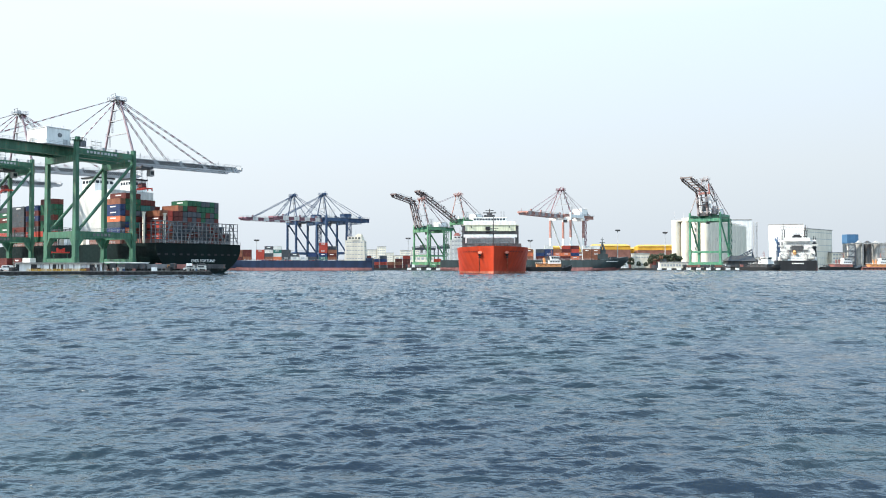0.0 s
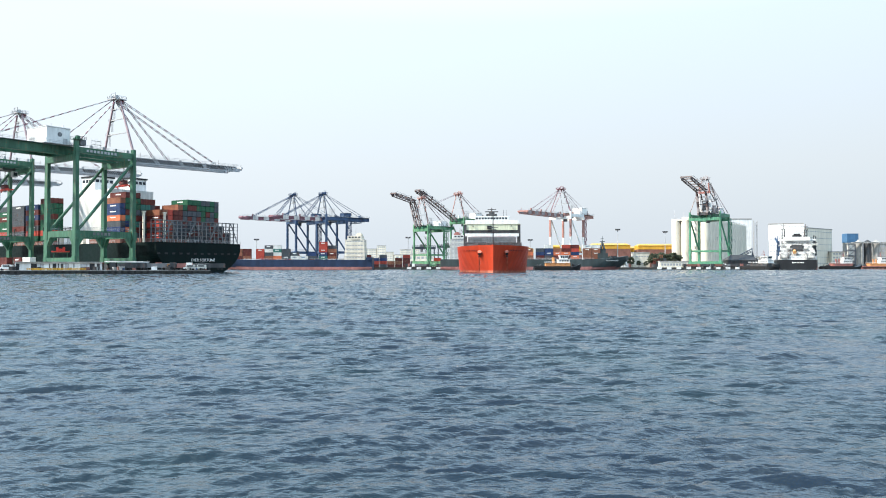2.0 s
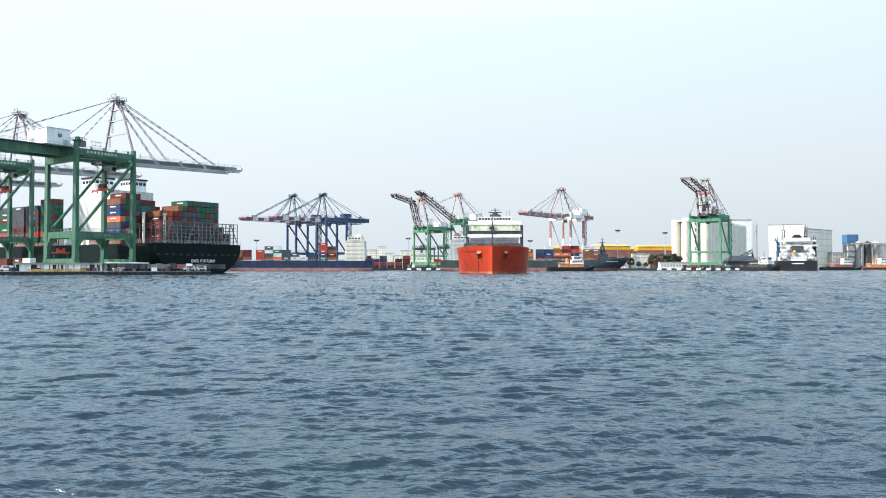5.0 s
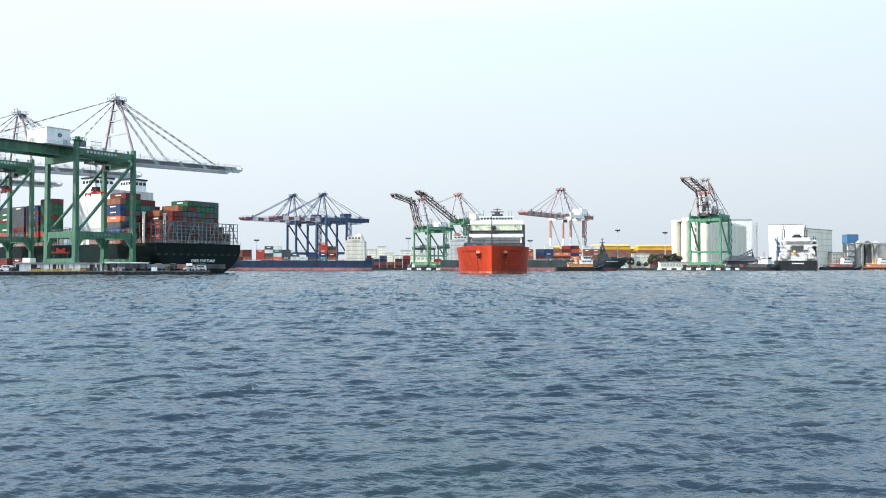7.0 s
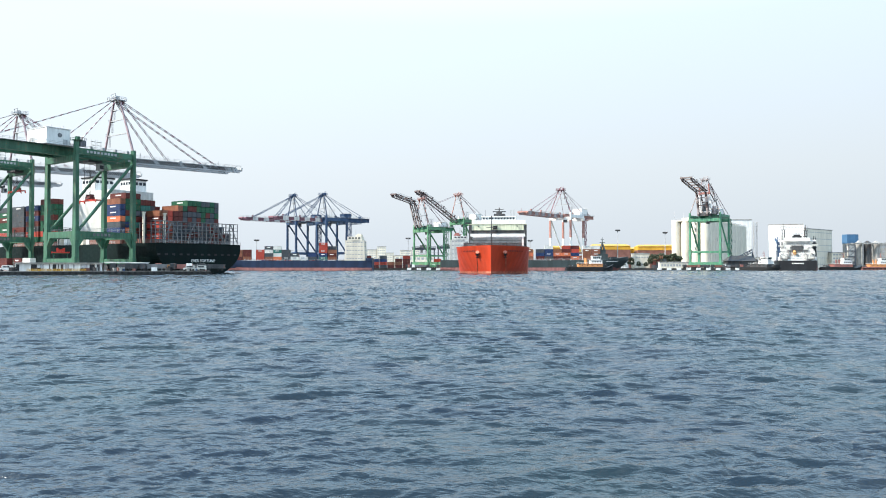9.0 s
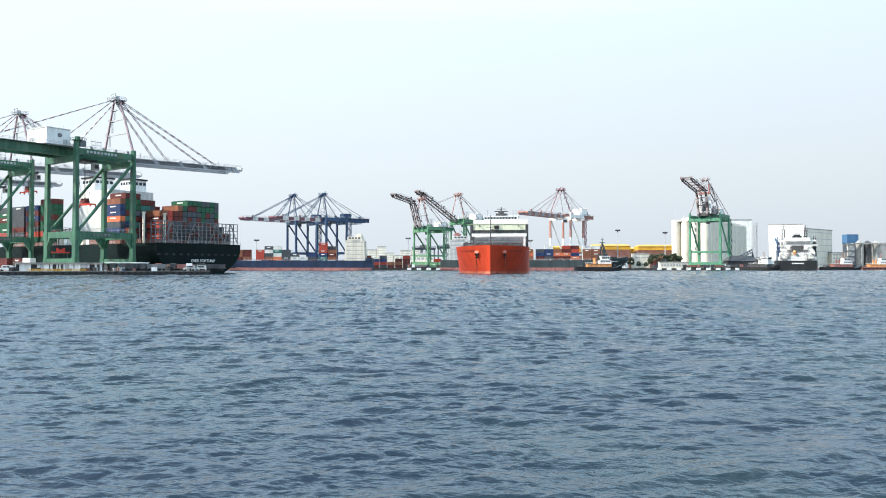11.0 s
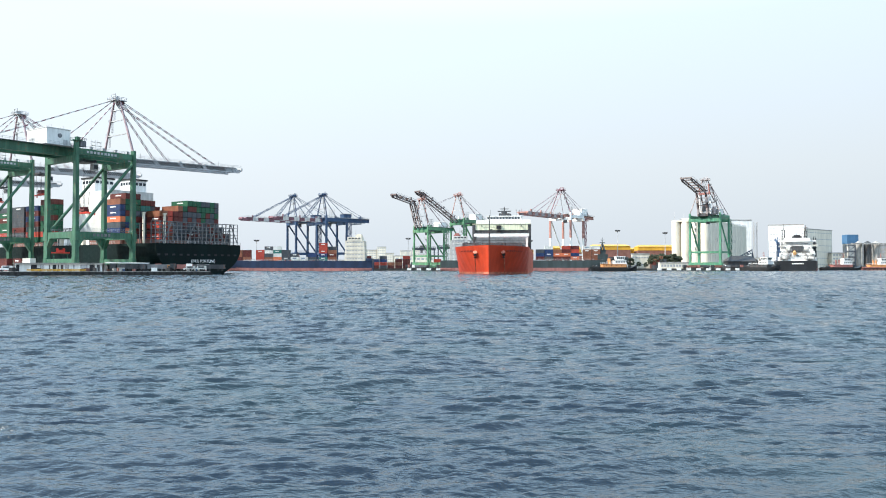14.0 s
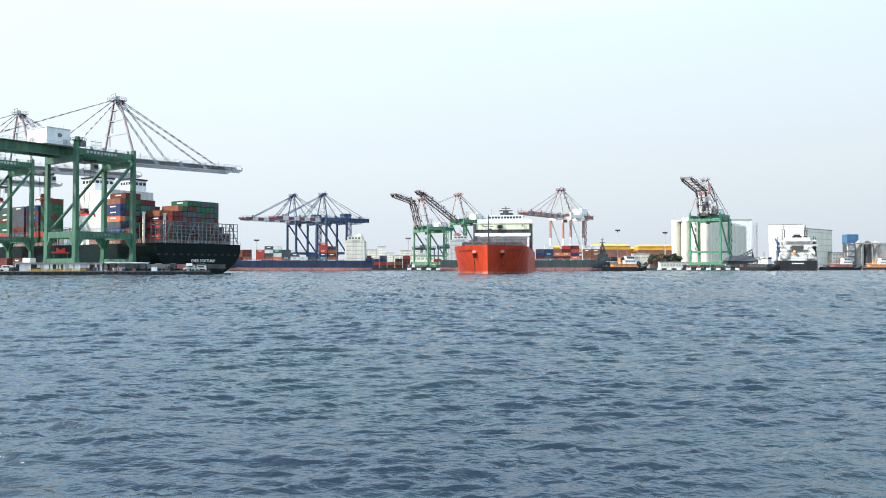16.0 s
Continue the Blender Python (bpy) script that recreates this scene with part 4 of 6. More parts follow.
for s in (-1, 1):
    bm = B()
    tube(bm, (s * 5.0, 10.4, 9.9), (s * 6.1, 5.2, 8.6), 1.35, 14, 1.1)
    hawse = part("hawse_bolster", bm, M["orange"], cargo)
    bm = B()
    tube(bm, (s * 6.0, 5.6, 8.7), (s * 6.15, 5.0, 8.5), 0.7, 12)
    beam(bm, (s * 6.2, 5.3, 8.4), (s * 6.2, 5.6, 7.2), 0.4)
    beam(bm, (s * 6.2 - 0.5, 5.4, 7.2), (s * 6.2 + 0.5, 6.0, 7.2), 0.4)
    part("anchor", bm, M["black"], hawse, "dark stowed anchor")
    bm = B()
    tube(bm, (s * 5.95, 4.9, 9.6), (s * 5.95, 4.75, 9.75), 1.0, 12, 0.8)
    part("bolster_lip", bm, M["fadedorange"], hawse, "sun-bleached orange bolster lip")
    bm = B()
    for i in range(9):
        a = 7.6 + i * 0.75
        yy = 0.15 * 178 * (1 - (1 - a / 16.5) ** 0.5)
        box(bm, s * a - 0.22, s * a + 0.22, yy - 0.45, yy + 0.6, 9.9, 10.45)
    part("bow_lettering", bm, M["darkred"], cargo, "dark name on the bow, unreadable")["kind"] = "stuff"
    # pale water stain that runs down from the hawse pipe
    bm = B()
    for k in range(8):
        za, zb = 7.6 - k * 0.85, 7.6 - (k + 1) * 0.85
        beam(bm, (s * 6.2, bow_y(6.2, za), za), (s * 6.2, bow_y(6.2, zb), zb), 0.75 - 0.05 * k, 0.16)
    part("water_stain", bm, M["fadedorange"], cargo, "pale stain under the hawse pipe")
    bm = B()
    rail(bm, (s * 0.9, 3.4, 12.5), (s * 7.0, 14.5, 12.3), 1.1, 1.8, 0.05)
    rail(bm, (s * 7.0, 14.5, 12.3), (s * 14.6, 29, 12.1), 1.1, 1.8, 0.05)
    part("forecastle_rail", bm, M["midgrey"], cargo)
    bm = B()
    cbox(bm, s * 5, 12, 12.2, 3.0, 2.4, 1.6)
    tube(bm, (s * 5 - 1.8, 12, 13.4), (s * 5 + 1.8, 12, 13.4), 0.9, 12)
    part("windlass", bm, M["darkgrey"], cargo)
bm = B()
tube(bm, (0, 6.0, 12), (0, 6.0, 25.5), 0.32, 8, 0.18)
beam(bm, (-2.2, 6, 20.4), (2.2, 6, 20.4), 0.22)
cbox(bm, 0, 6, 18.2, 2.4, 1.4, 0.15)
tube(bm, (0.9, 5.2, 18.9), (0.9, 6.2, 18.9), 0.7, 12, 0.3)
part("foremast", bm, M["darkgrey"], cargo)
for k in range(5):
    bm = B()
    box(bm, -13.5, 13.5, 24 + k * 16, 38 + k * 16, 12.0, 14.2)
    part("hatch_cover", bm, M["darkgrey"], cargo, "dark grey hatch cover")
for d0 in (107,):
    bm = B()
    box(bm, -16.3, 16.3, d0 - 0.2, d0 + 3.2, 23.9, 27.2)
    box(bm, -16.5, 16.5, d0 - 0.5, d0 + 3.5, 27.2, 27.5)
    gb = part("gantry_beam", bm, M["offwhite"], cargo, "cream gantry crane bridge beam")
    bm = B()
    box(bm, -15.5, 15.5, d0 - 1.2, d0 - 0.4, 20.2, 21.9)
    part("lower_beam", bm, M["white"], gb, "white lower beam")
    bm = B()
    box(bm, -15.9, 15.9, d0 + 0.2, d0 + 2.6, 21.9, 23.9)
    for x in np.arange(-13, 13.5, 2.6):
        box(bm, x - 0.1, x + 0.1, d0 + 0.05, d0 + 0.2, 21.9, 23.9)
    part("truss_deck", bm, M["darkgrey"], gb)
    for s in (-1, 1):
        bm = B()
        for yy in (d0, d0 + 9):
            beam(bm, (s * 15.6, yy, 11.8), (s * 15.6, yy, 27.0), 1.6, 1.4)
        beam(bm, (s * 15.6, d0, 13), (s * 15.6, d0 + 9, 13), 1.3, 1.6)
        beam(bm, (s * 15.6, d0, 26), (s * 15.6, d0 + 9, 26), 1.3, 1.6)
        part("gantry_leg", bm, M["darkgrey"], gb)
    # grey layers added before the house front, in place of the gantry's shade
    bm = B()
    for k in range(3):
        box(bm, -13.6, 13.6, d0 - 8.0, d0 - 2.0, 14.4 + k * 1.75, 16.0 + k * 1.75)
    part("stacked_covers", bm, M["midgrey"], cargo, "grey layers standing in for shade on the house front")
    bm = B()
    cbox(bm, -1.5, d0 - 0.8, 24.6, 2.6, 1.2, 1.8)
    tube(bm, (-2.2, d0 - 1.4, 23.4), (-0.6, d0 - 1.4, 23.4), 0.7, 12)
    part("hoist_winch", bm, M["black"], gb)
    for x in (-11, 11):
        bm = B()
        tube(bm, (x, d0 - 1.3, 26.2), (x, d0 - 0.3, 26.2), 0.35, 10)
        part("floodlight", bm, M["black"], gb)
bm = B()
for k in range(14):
    x = -12.5 + k * 1.9
    cbox(bm, x, 30 + (k * 7) % 60, 14.2, 1.5, 1.5, 0.5 + (k * 5 % 7) * 0.2)
part("deck_gear", bm, M["midgrey"], cargo, "grey winches and vents on deck")["kind"] = "stuff"
bm = B()
box(bm, -15, 15, 132, 148, 11.5, 28.4)
box(bm, -16.1, 16.1, 128, 134, 28.4, 31.0)
ac = part("accommodation", bm, M["white"], cargo, "white accommodation block with full-width bridge wings")
bm = B()
windows(bm, -13, 13, 131.9, 24.5, 25.6, 10)
windows(bm, -13, 13, 131.9, 21.2, 22.3, 10)
part("window", bm, M["glass"], ac)["kind"] = "stuff"
bm = B()
box(bm, -10.2, 10.2, 134, 146, 31.0, 33.4)
box(bm, -10.8, 10.8, 133.5, 146.5, 33.4, 33.7)
wheel = part("wheelhouse", bm, M["white"], cargo)
for i in range(11):
    bm = B()
    box(bm, -9.9 + i * 1.8, -8.5 + i * 1.8, 133.94, 134.1, 31.7, 32.9)
    part("window", bm, M["glass"], wheel)
bm = B()
tube(bm, (0, 140, 33.6), (0, 140, 39.4), 0.5, 8, 0.25)
beam(bm, (-4.0, 140, 36.8), (4.0, 140, 36.8), 0.6)
beam(bm, (-2.6, 139.6, 38.2), (2.6, 139.6, 38.2), 0.4)
cbox(bm, 0, 139, 33.6, 6.4, 3, 1.8)
cbox(bm, 0, 139, 35.4, 3.4, 2, 1.2)
part("radar_mast", bm, M["darkgrey"], wheel)
for x in (-8.5, 7.2, 9):
    bm = B()
    beam(bm, (x, 140, 33.6), (x, 140, 37.8), 0.2)
    part("aerial", bm, M["darkgrey"], wheel)
bm = B()
box(bm, -3.4, 3.4, 152, 162, 11.5, 36.2)
part("funnel", bm, M["black"], cargo)


# ---- tug boats ----
def tug(m, label, hull_m, side_m, L=32.0):
    """Stern at y = 0: low black hull with a raised bow, casing amidships, two-storey wheelhouse forward."""
    t = thing("tug_boat", m, label, "tug")
    bm = B()
    hull_mesh(bm, L, 10.5, 2.2, 2.5, 0.3, 2.2, 0.03, 2.6, 0.2, 0.12, 0.85, 0.4, n=30, rows=8)
    part("hull", bm, hull_m, t)
    for s in (-1, 1):
        bm = B()
        for k in range(9):
            a, b = 1.0 + k * 2.6, 3.6 + k * 2.6
            beam(bm, (s * 5.05, a, 2.5), (s * 5.05, b, 2.5), 0.2, 0.8)
            beam(bm, (s * 4.9, a, 2.1), (s * 4.9, a, 2.9), 0.25)
        part("bulwark", bm, hull_m, t)
        bm = B()
        beam(bm, (s * 5.2, 0.5, 1.7), (s * 5.2, L * 0.72, 1.9), 0.5, 0.5)
        part("rubbing_strake", bm, M["rubber"], t)
        for i in range(7):
            bm = B()
            tube(bm, (s * 5.2, 3 + i * 3.2, 1.2), (s * 5.6, 3 + i * 3.2, 1.2), 0.65, 10)
            part("tyre_fender", bm, M["rubber"], t)
    bm = B()
    box(bm, -3.9, 3.9, 8.0, 24.4, 2.2, 4.9)
    box(bm, -4.1, 4.1, 7.8, 24.6, 4.9, 5.05)
    bmesh.ops.bevel(bm, geom=[e for e in bm.edges if abs(e.verts[0].co.z - e.verts[1].co.z) > 2], offset=0.6, segments=2, affect="EDGES")
    dh = part("deckhouse", bm, side_m, t, "deckhouse painted in a warm colour")
    for s in (-1, 1):
        for i in range(4):
            bm = B()
            tube(bm, (s * 3.84, 10.5 + i * 3.4, 3.9), (s * 3.96, 10.5 + i * 3.4, 3.9), 0.32, 10)
            part("porthole", bm, M["glass"], dh)
        bm = B()
        rail(bm, (s * 4.0, 8.0, 5.05), (s * 4.0, 16.5, 5.05), 1.0, 1.4, 0.05)
        part("deck_rail", bm, M["white"], dh)
    bm = B()
    box(bm, -3.4, 3.4, 16.2, 24.0, 5.05, 7.5)
    box(bm, -3.7, 3.7, 15.8, 24.5, 7.5, 7.65)
    w = part("wheelhouse", bm, M["white"], t, "white two-storey wheelhouse")
    # upper storey with its windows leaning out under an overhanging roof
    bm = B()
    lo = [bm.verts.new(q) for q in ((-2.4, 17.6, 7.65), (2.4, 17.6, 7.65), (2.4, 22.8, 7.65), (-2.4, 22.8, 7.65))]
    hi = [bm.verts.new(q) for q in ((-2.8, 17.2, 10.1), (2.8, 17.2, 10.1), (2.8, 23.5, 10.1), (-2.8, 23.5, 10.1))]
    bm.faces.new(lo[::-1])
    bm.faces.new(hi)
    for i in range(4):
        bm.faces.new((lo[i], lo[(i + 1) % 4], hi[(i + 1) % 4], hi[i]))
    box(bm, -3.1, 3.1, 16.9, 23.9, 10.1, 10.35)
    part("bridge", bm, M["white"], w)
    for s in (-1, 1):
        for i in range(4):
            bm = B()
            a = 18.0 + i * 1.25
            beam(bm, (s * 2.60, a + 0.45, 8.5), (s * 2.78, a + 0.45, 9.7), 0.9, 0.12)
            part("window", bm, M["glass"], w)
        for i in range(4):
            bm = B()
            box(bm, s * 3.36 - 0.06, s * 3.36 + 0.1, 17.0 + i * 1.7, 18.0 + i * 1.7, 6.1, 6.9)
            part("window", bm, M["glass"], w)
    bm = B()
    windows(bm, -2.2, 2.2, 23.3, 8.6, 9.7, 4, "x", 0.2)
    part("window", bm, M["glass"], w)
    bm = B()
    tube(bm, (0, 18.6, 10.3), (0, 18.2, 14.6), 0.24, 8, 0.12)
    beam(bm, (-1.4, 18.4, 12.9), (1.4, 18.4, 12.9), 0.16)
    beam(bm, (-1.0, 18.3, 11.6), (1.0, 18.3, 11.6), 0.34)
    beam(bm, (0, 18.2, 14.4), (0, 13.0, 6.0), 0.08)
    part("mast", bm, M["redpaint"], t)
    for x in (-2.3, 2.3):
        bm = B()
        tube(bm, (x, 13.6, 5.0), (x, 13.2, 8.4), 0.75, 12, 0.65)
        tube(bm, (x, 13.2, 8.4), (x, 13.1, 9.0), 0.5, 12)
        part("funnel", bm, side_m, t)
    bm = B()
    cbox(bm, 0, 5, 2.3, 3.0, 2.2, 1.3)
    tube(bm, (-1.6, 5, 3.4), (1.6, 5, 3.4), 0.8, 12)
    beam(bm, (-2.4, 2.6, 2.2), (-2.4, 2.6, 4.0), 0.3)
    beam(bm, (2.4, 2.6, 2.2), (2.4, 2.6, 4.0), 0.3)
    beam(bm, (-2.4, 2.6, 4.0), (2.4, 2.6, 4.0), 0.3)
    part("tow_winch", bm, M["darkgrey"], t)
    bm = B()
    tube(bm, (-1.4, 27, 4.0), (1.4, 27, 4.0), 0.7, 10)
    cbox(bm, 0, 27, 2.6, 2.2, 1.6, 1.0)
    part("bow_winch", bm, M["darkgrey"], t)
    for i in range(5):
        a = (i - 2) * 0.5
        bm = B()
        p = Vector((3.6 * math.sin(a), L * 0.93 + 1.6 * math.cos(a) - 1.2, 2.9))
        tube(bm, p, p + Vector((math.sin(a), math.cos(a), 0)) * 0.5, 0.75, 10)
        part("bow_tyre", bm, M["rubber"], t)
    return t


harbour_tug = tug(pose(90, 520, 0, 0, 0, -90), "orange and white tug boat with black hull, under way", M["hullblack"], M["tugorange"])
tug(pose(316, 640, 0, 0, 0, -88), "orange tug boat moored at the far quay", M["hullblack"], M["redpaint"], 34)
tug(pose(352, 650, 0, 0, 0, -92), "orange and white workboat moored beside a tug", M["redpaint"], M["tugorange"], 30)
tug(pose(231.0, 590, 0, 0, 0, 210), "dark workboat moored beside the silo quay", M["hullblack"], M["darkgrey"])

# ---- cranes on the far quay ----
BLUE_PAL = (M["blue"], M["blue"], M["plum"], M["blue"], M["blue"])
LB = "blue container crane with red and white boom lowered"
for x, y in ((-122.7, 622), (-96.9, 612)):
    quay_crane(pose(x, y, SHORE, 0, 0, 215), LB, BLUE_PAL, 18, 17, 40.4, 58.8, 43, 23, 2.8, 1.6, 1.0, zp=12, house=(0.95, 6, 8, 3.5), stairs=False, mast_m=M["blue"], band=M["slab"], pd=1.8, foot=False, bar=0.28)
quay_crane(pose(94.6, 618, SHORE, 0, 0, 230), "red and white container crane with boom lowered", (M["white"], M["pink"], M["pink"], M["stay"], M["white"]),
           20, 19, 43.6, 63.2, 54, 26, 2.4, 1.35, 0.6, zp=11, house=(0.95, 9, 9, 5.5), mast_m=M["plum"], band=M["boompale"], pd=1.2, foot=False, upper=M["pink"], stairs=False, bar=0.19, house_back=6.0)
LG = "pale green container crane with folded red and white boom"
PALE = (M["palegreen"], M["deepgreen"], M["boombrown"], M["stay"], M["white"])
quay_crane(pose(-17.6, 614, SHORE, 0, 0, 225), LG, PALE, 18, 16, 33.5, 55.5, 30, 16, 2.4, 1.2, boom=(72, 22, 12, 22), zp=10, house=(0.5, 7, 8, 4), band=M["boompale"], pd=1.2, mast_m=M["pink"], foot=False)
quay_crane(pose(12.0, 642, SHORE, 0, 0, 222), LG, PALE, 18, 16, 41.0, 61.5, 30, 18, 2.4, 1.3, boom=(29, 43, 18, 5), zp=12, house=(0.5, 7, 8, 5), band=M["boompale"], pd=1.2, mast_m=M["pink"], foot=False)
silo_crane = quay_crane(pose(208.0, 609, SHORE, 0, 0, 229), LG, (M["deepgreen"],) + PALE[1:], 18, 24.5, 43.0, 70.5, 30, 20, 3.4, 1.5, boom=(78, 20, 15, 31), zp=13, house=(0.5, 8, 10, 5), band=M["boompale"], pd=1.4, mast_m=M["boompale"], foot=False)
# winch tower round the root of the folded boom
for y in (-4.2, 4.2):
    bm = B()
    beam(bm, (-1.5, y, 44.0), (0.2, y, 59), 1.3, 1.3, 1.0)
    part("winch_tower_post", bm, M["white"], silo_crane)
    bm = B()
    beam(bm, (0.2, y, 59), (1.5, y * 0.9, 67), 1.0, 1.0, 0.7)
    part("winch_tower_post", bm, M["redpaint"], silo_crane, "faded red upper post")
bm = B()
beam(bm, (0.2, -4.8, 59.5), (0.2, 4.8, 59.5), 1.2, 1.6)
part("winch_tower_beam", bm, M["redpaint"], silo_crane)
bm = B()
cbox(bm, -2.0, 0, 45.5, 3.6, 4.6, 6.0)
part("winch_cabin", bm, M["midgrey"], silo_crane, "grey winch cabin")
bm = B()
cbox(bm, 0.0, 0, 41.5, 6.0, 9.5, 2.0)
part("winch_deck", bm, M["darkgrey"], silo_crane)
for x, y, h in ((-6, -5, 3.5), (-9, 3, 5.0), (-12, -2, 2.5), (-4, 6, 6.0), (-7.5, 7, 4.0)):
    bm = B()
    cbox(bm, x, y, 43.2, 2.0, 2.2, h)
    part("switch_cabinet", bm, M["boompale" if h > 3 else "deepgreen"], silo_crane)
for a, b in (((-2, 5, 65), (-13, 6, 46)), ((-2, -5, 65), (-13, -6, 46)), ((-1, 4, 60), (-9, 5, 53)), ((-1, -4, 60), (-9, -5, 53)), ((-9, 5, 53), (-9, -5, 53))):
    bm = B()
    beam(bm, a, b, 0.5)
    part("tower_strut", bm, M["boombrown"], silo_crane)

# ---- rubber-tyred yard gantries under the pale green cranes ----
def yard_gantry(m, span, zt):
    g = thing("yard_gantry", m, "slate blue rubber-tyred yard gantry among containers", "gantry crane", "yard gantries")
    for x in (0, span):
        for y in (0, 7):
            bm = B()
            beam(bm, (x, y, 1.2), (x, y, zt), 1.0, 1.0)
            part("leg", bm, M["gantry"], g)
            bm = B()
            tube(bm, (x - 0.4, y, 0.8), (x + 0.4, y, 0.8), 0.8, 12)
            part("wheel", bm, M["rubber"], g)
        bm = B()
        beam(bm, (x, -1.2, 1.7), (x, 8.2, 1.7), 1.0, 1.0)
        part("sill_beam", bm, M["gantry"], g)
    for y in (0, 7):
        bm = B()
        box(bm, -1.2, span + 1.2, y - 0.6, y + 0.6, zt, zt + 2.0)
        rail(bm, (-1.2, y - 0.5, zt + 2.0), (span + 1.2, y - 0.5, zt + 2.0), 1.1, 2.0, 0.06)
        part("girder", bm, M["gantry"], g)
    bm = B()
    box(bm, span * 0.3, span * 0.3 + 4.5, -0.8, 7.8, zt + 2.0, zt + 4.0)
    box(bm, span * 0.3 + 0.5, span * 0.3 + 2.5, -0.4, 1.6, zt - 2.4, zt)
    part("hoist_trolley", bm, M["midgrey"], g)


yard_gantry(pose(-25, 655, SHORE), 17.5, 15.5)
yard_gantry(pose(-4.2, 668, SHORE), 16.0, 17.0)


# ---- moored ships on the far side ----
def far_ship(name, m, label, category, L, Bm, zd, hull_m, sheer, house_y, house_l, house_top, house_m, funnel_at=None, funnel_m=None, step_in=0.35):
    s = thing(name, m, label, category)
    bm = B()
    hull_mesh(bm, L, Bm, zd, 3, 0.2, 2.0, 0.06, sheer, 0.3, 0.1, 0.9, 0.45, n=44, rows=16, split=2.2)
    part("hull", bm, [hull_m, M["boot"]], s, "painted steel hull above a red boot stripe")
    bm = B()
    w = Bm / 2 - 1
    z, k = zd, 0
    y0, y1 = house_y, house_y + house_l
    while z < house_top - 3:
        g = step_in * k
        box(bm, -w + g, w - g, y0 + g, y1 - g, z, z + 2.8)
        box(bm, -w + g - 0.15, w - g + 0.15, y0 + g - 0.2, y1 - g + 0.2, z + 2.8, z + 3.0)
        z, k = z + 3.0, k + 1
    a = part("accommodation", bm, house_m, s, "tiered white accommodation block")
    bm = B()
    z2 = zd
    while z2 < z - 0.1:
        for side in (-1, 1):
            windows(bm, y0 + 1.2, y1 - 1.2, side * (w - step_in * (z2 - zd) / 3), z2 + 1.3, z2 + 1.85, 6, "y", 0.08)
        windows(bm, -w + 1 + step_in * (z2 - zd) / 3, w - 1 - step_in * (z2 - zd) / 3, y0 + step_in * (z2 - zd) / 3, z2 + 1.3, z2 + 1.85, 9, "x", 0.08)
        z2 += 3.0
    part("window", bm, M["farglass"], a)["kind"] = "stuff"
    bm = B()
    wing = max(8.0, w - step_in * k * 0.8)
    box(bm, -wing, wing, y0 + 2.2, y1 - 2, z, z + 2.8)
    box(bm, -w, w, y0 + 4.5, y1 - 5, z, z + 1.1)
    br_ = part("bridge", bm, house_m, s)
    bm = B()
    windows(bm, y0 + 3, y1 - 2.6, wing, z + 1.2, z + 2.2, 4, "y", 0.06)
    windows(bm, y0 + 3, y1 - 2.6, -wing, z + 1.2, z + 2.2, 4, "y", 0.06)
    windows(bm, -wing + 0.6, wing - 0.6, y1 - 2, z + 1.2, z + 2.2, 9, "x", 0.06)
    part("window", bm, M["glass"], br_)["kind"] = "stuff"
    bm = B()
    tube(bm, (0, (y0 + y1) / 2, z + 2.8), (0, (y0 + y1) / 2, z + 9), 0.3, 8, 0.15)
    beam(bm, (-2.5, (y0 + y1) / 2, z + 5.5), (2.5, (y0 + y1) / 2, z + 5.5), 0.3)
    beam(bm, (0, (y0 + y1) / 2 - 2.0, z + 4.2), (0, (y0 + y1) / 2 + 2.0, z + 4.2), 0.5)
    part("mast", bm, M["grey"], s)
    bm = B()
    if funnel_at:
        box(bm, -3.4, 3.4, funnel_at, funnel_at + 5, z, z + 5.2)
        bmesh.ops.bevel(bm, geom=bm.edges[:], offset=1.0, segments=2, affect="EDGES")
    else:
        cbox(bm, 0, y0 - 0.6, zd, 4.5, 4.2, house_top - zd - 2)
    part("funnel", bm, funnel_m or M["redpaint"], s)
    bm = B()
    rail(bm, (Bm / 2 - 0.3, y1, zd), (Bm / 2 - 0.3, L * 0.8, zd), 1.1, 2.5, 0.05)
    rail(bm, (-Bm / 2 + 0.3, y1, zd), (-Bm / 2 + 0.3, L * 0.8, zd), 1.1, 2.5, 0.05)
    part("deck_rail", bm, M["grey"], s)
    bm = B()
    tube(bm, (0, L * 0.94, zd), (0, L * 0.94, zd + 10), 0.3, 8, 0.12)
    cbox(bm, 0, L * 0.92, zd, Bm * 0.3, 4, 2.5)
    part("foremast", bm, M["darkgrey"], s)
    return s


feeder_m = pose(-52.5, 577, 0, 0, 0, 90)
feeder = far_ship("feeder_ship", feeder_m, "navy blue feeder container ship with white accommodation aft", "container ship", 118, 19, 7.6, M["hullblue"], 2.0, 5.5, 15.0, 23, M["silo"], 8, M["silo"], 0.12)
bm = B()
box(bm, -9.5, 9.5, 0.1, 4.5, 7.5, 9.4)
part("poop", bm, M["hullblue"], feeder)


def row_of(m, group, where, spots, base, length=6.06):
    """spots: along, across, tiers, colours from the bottom."""
    for y, x, cols in spots:
        for k, colour in enumerate(cols):
            container(m @ pose(x, y, base + k * 2.6, 0, 0, 90), colour, where, group, length)


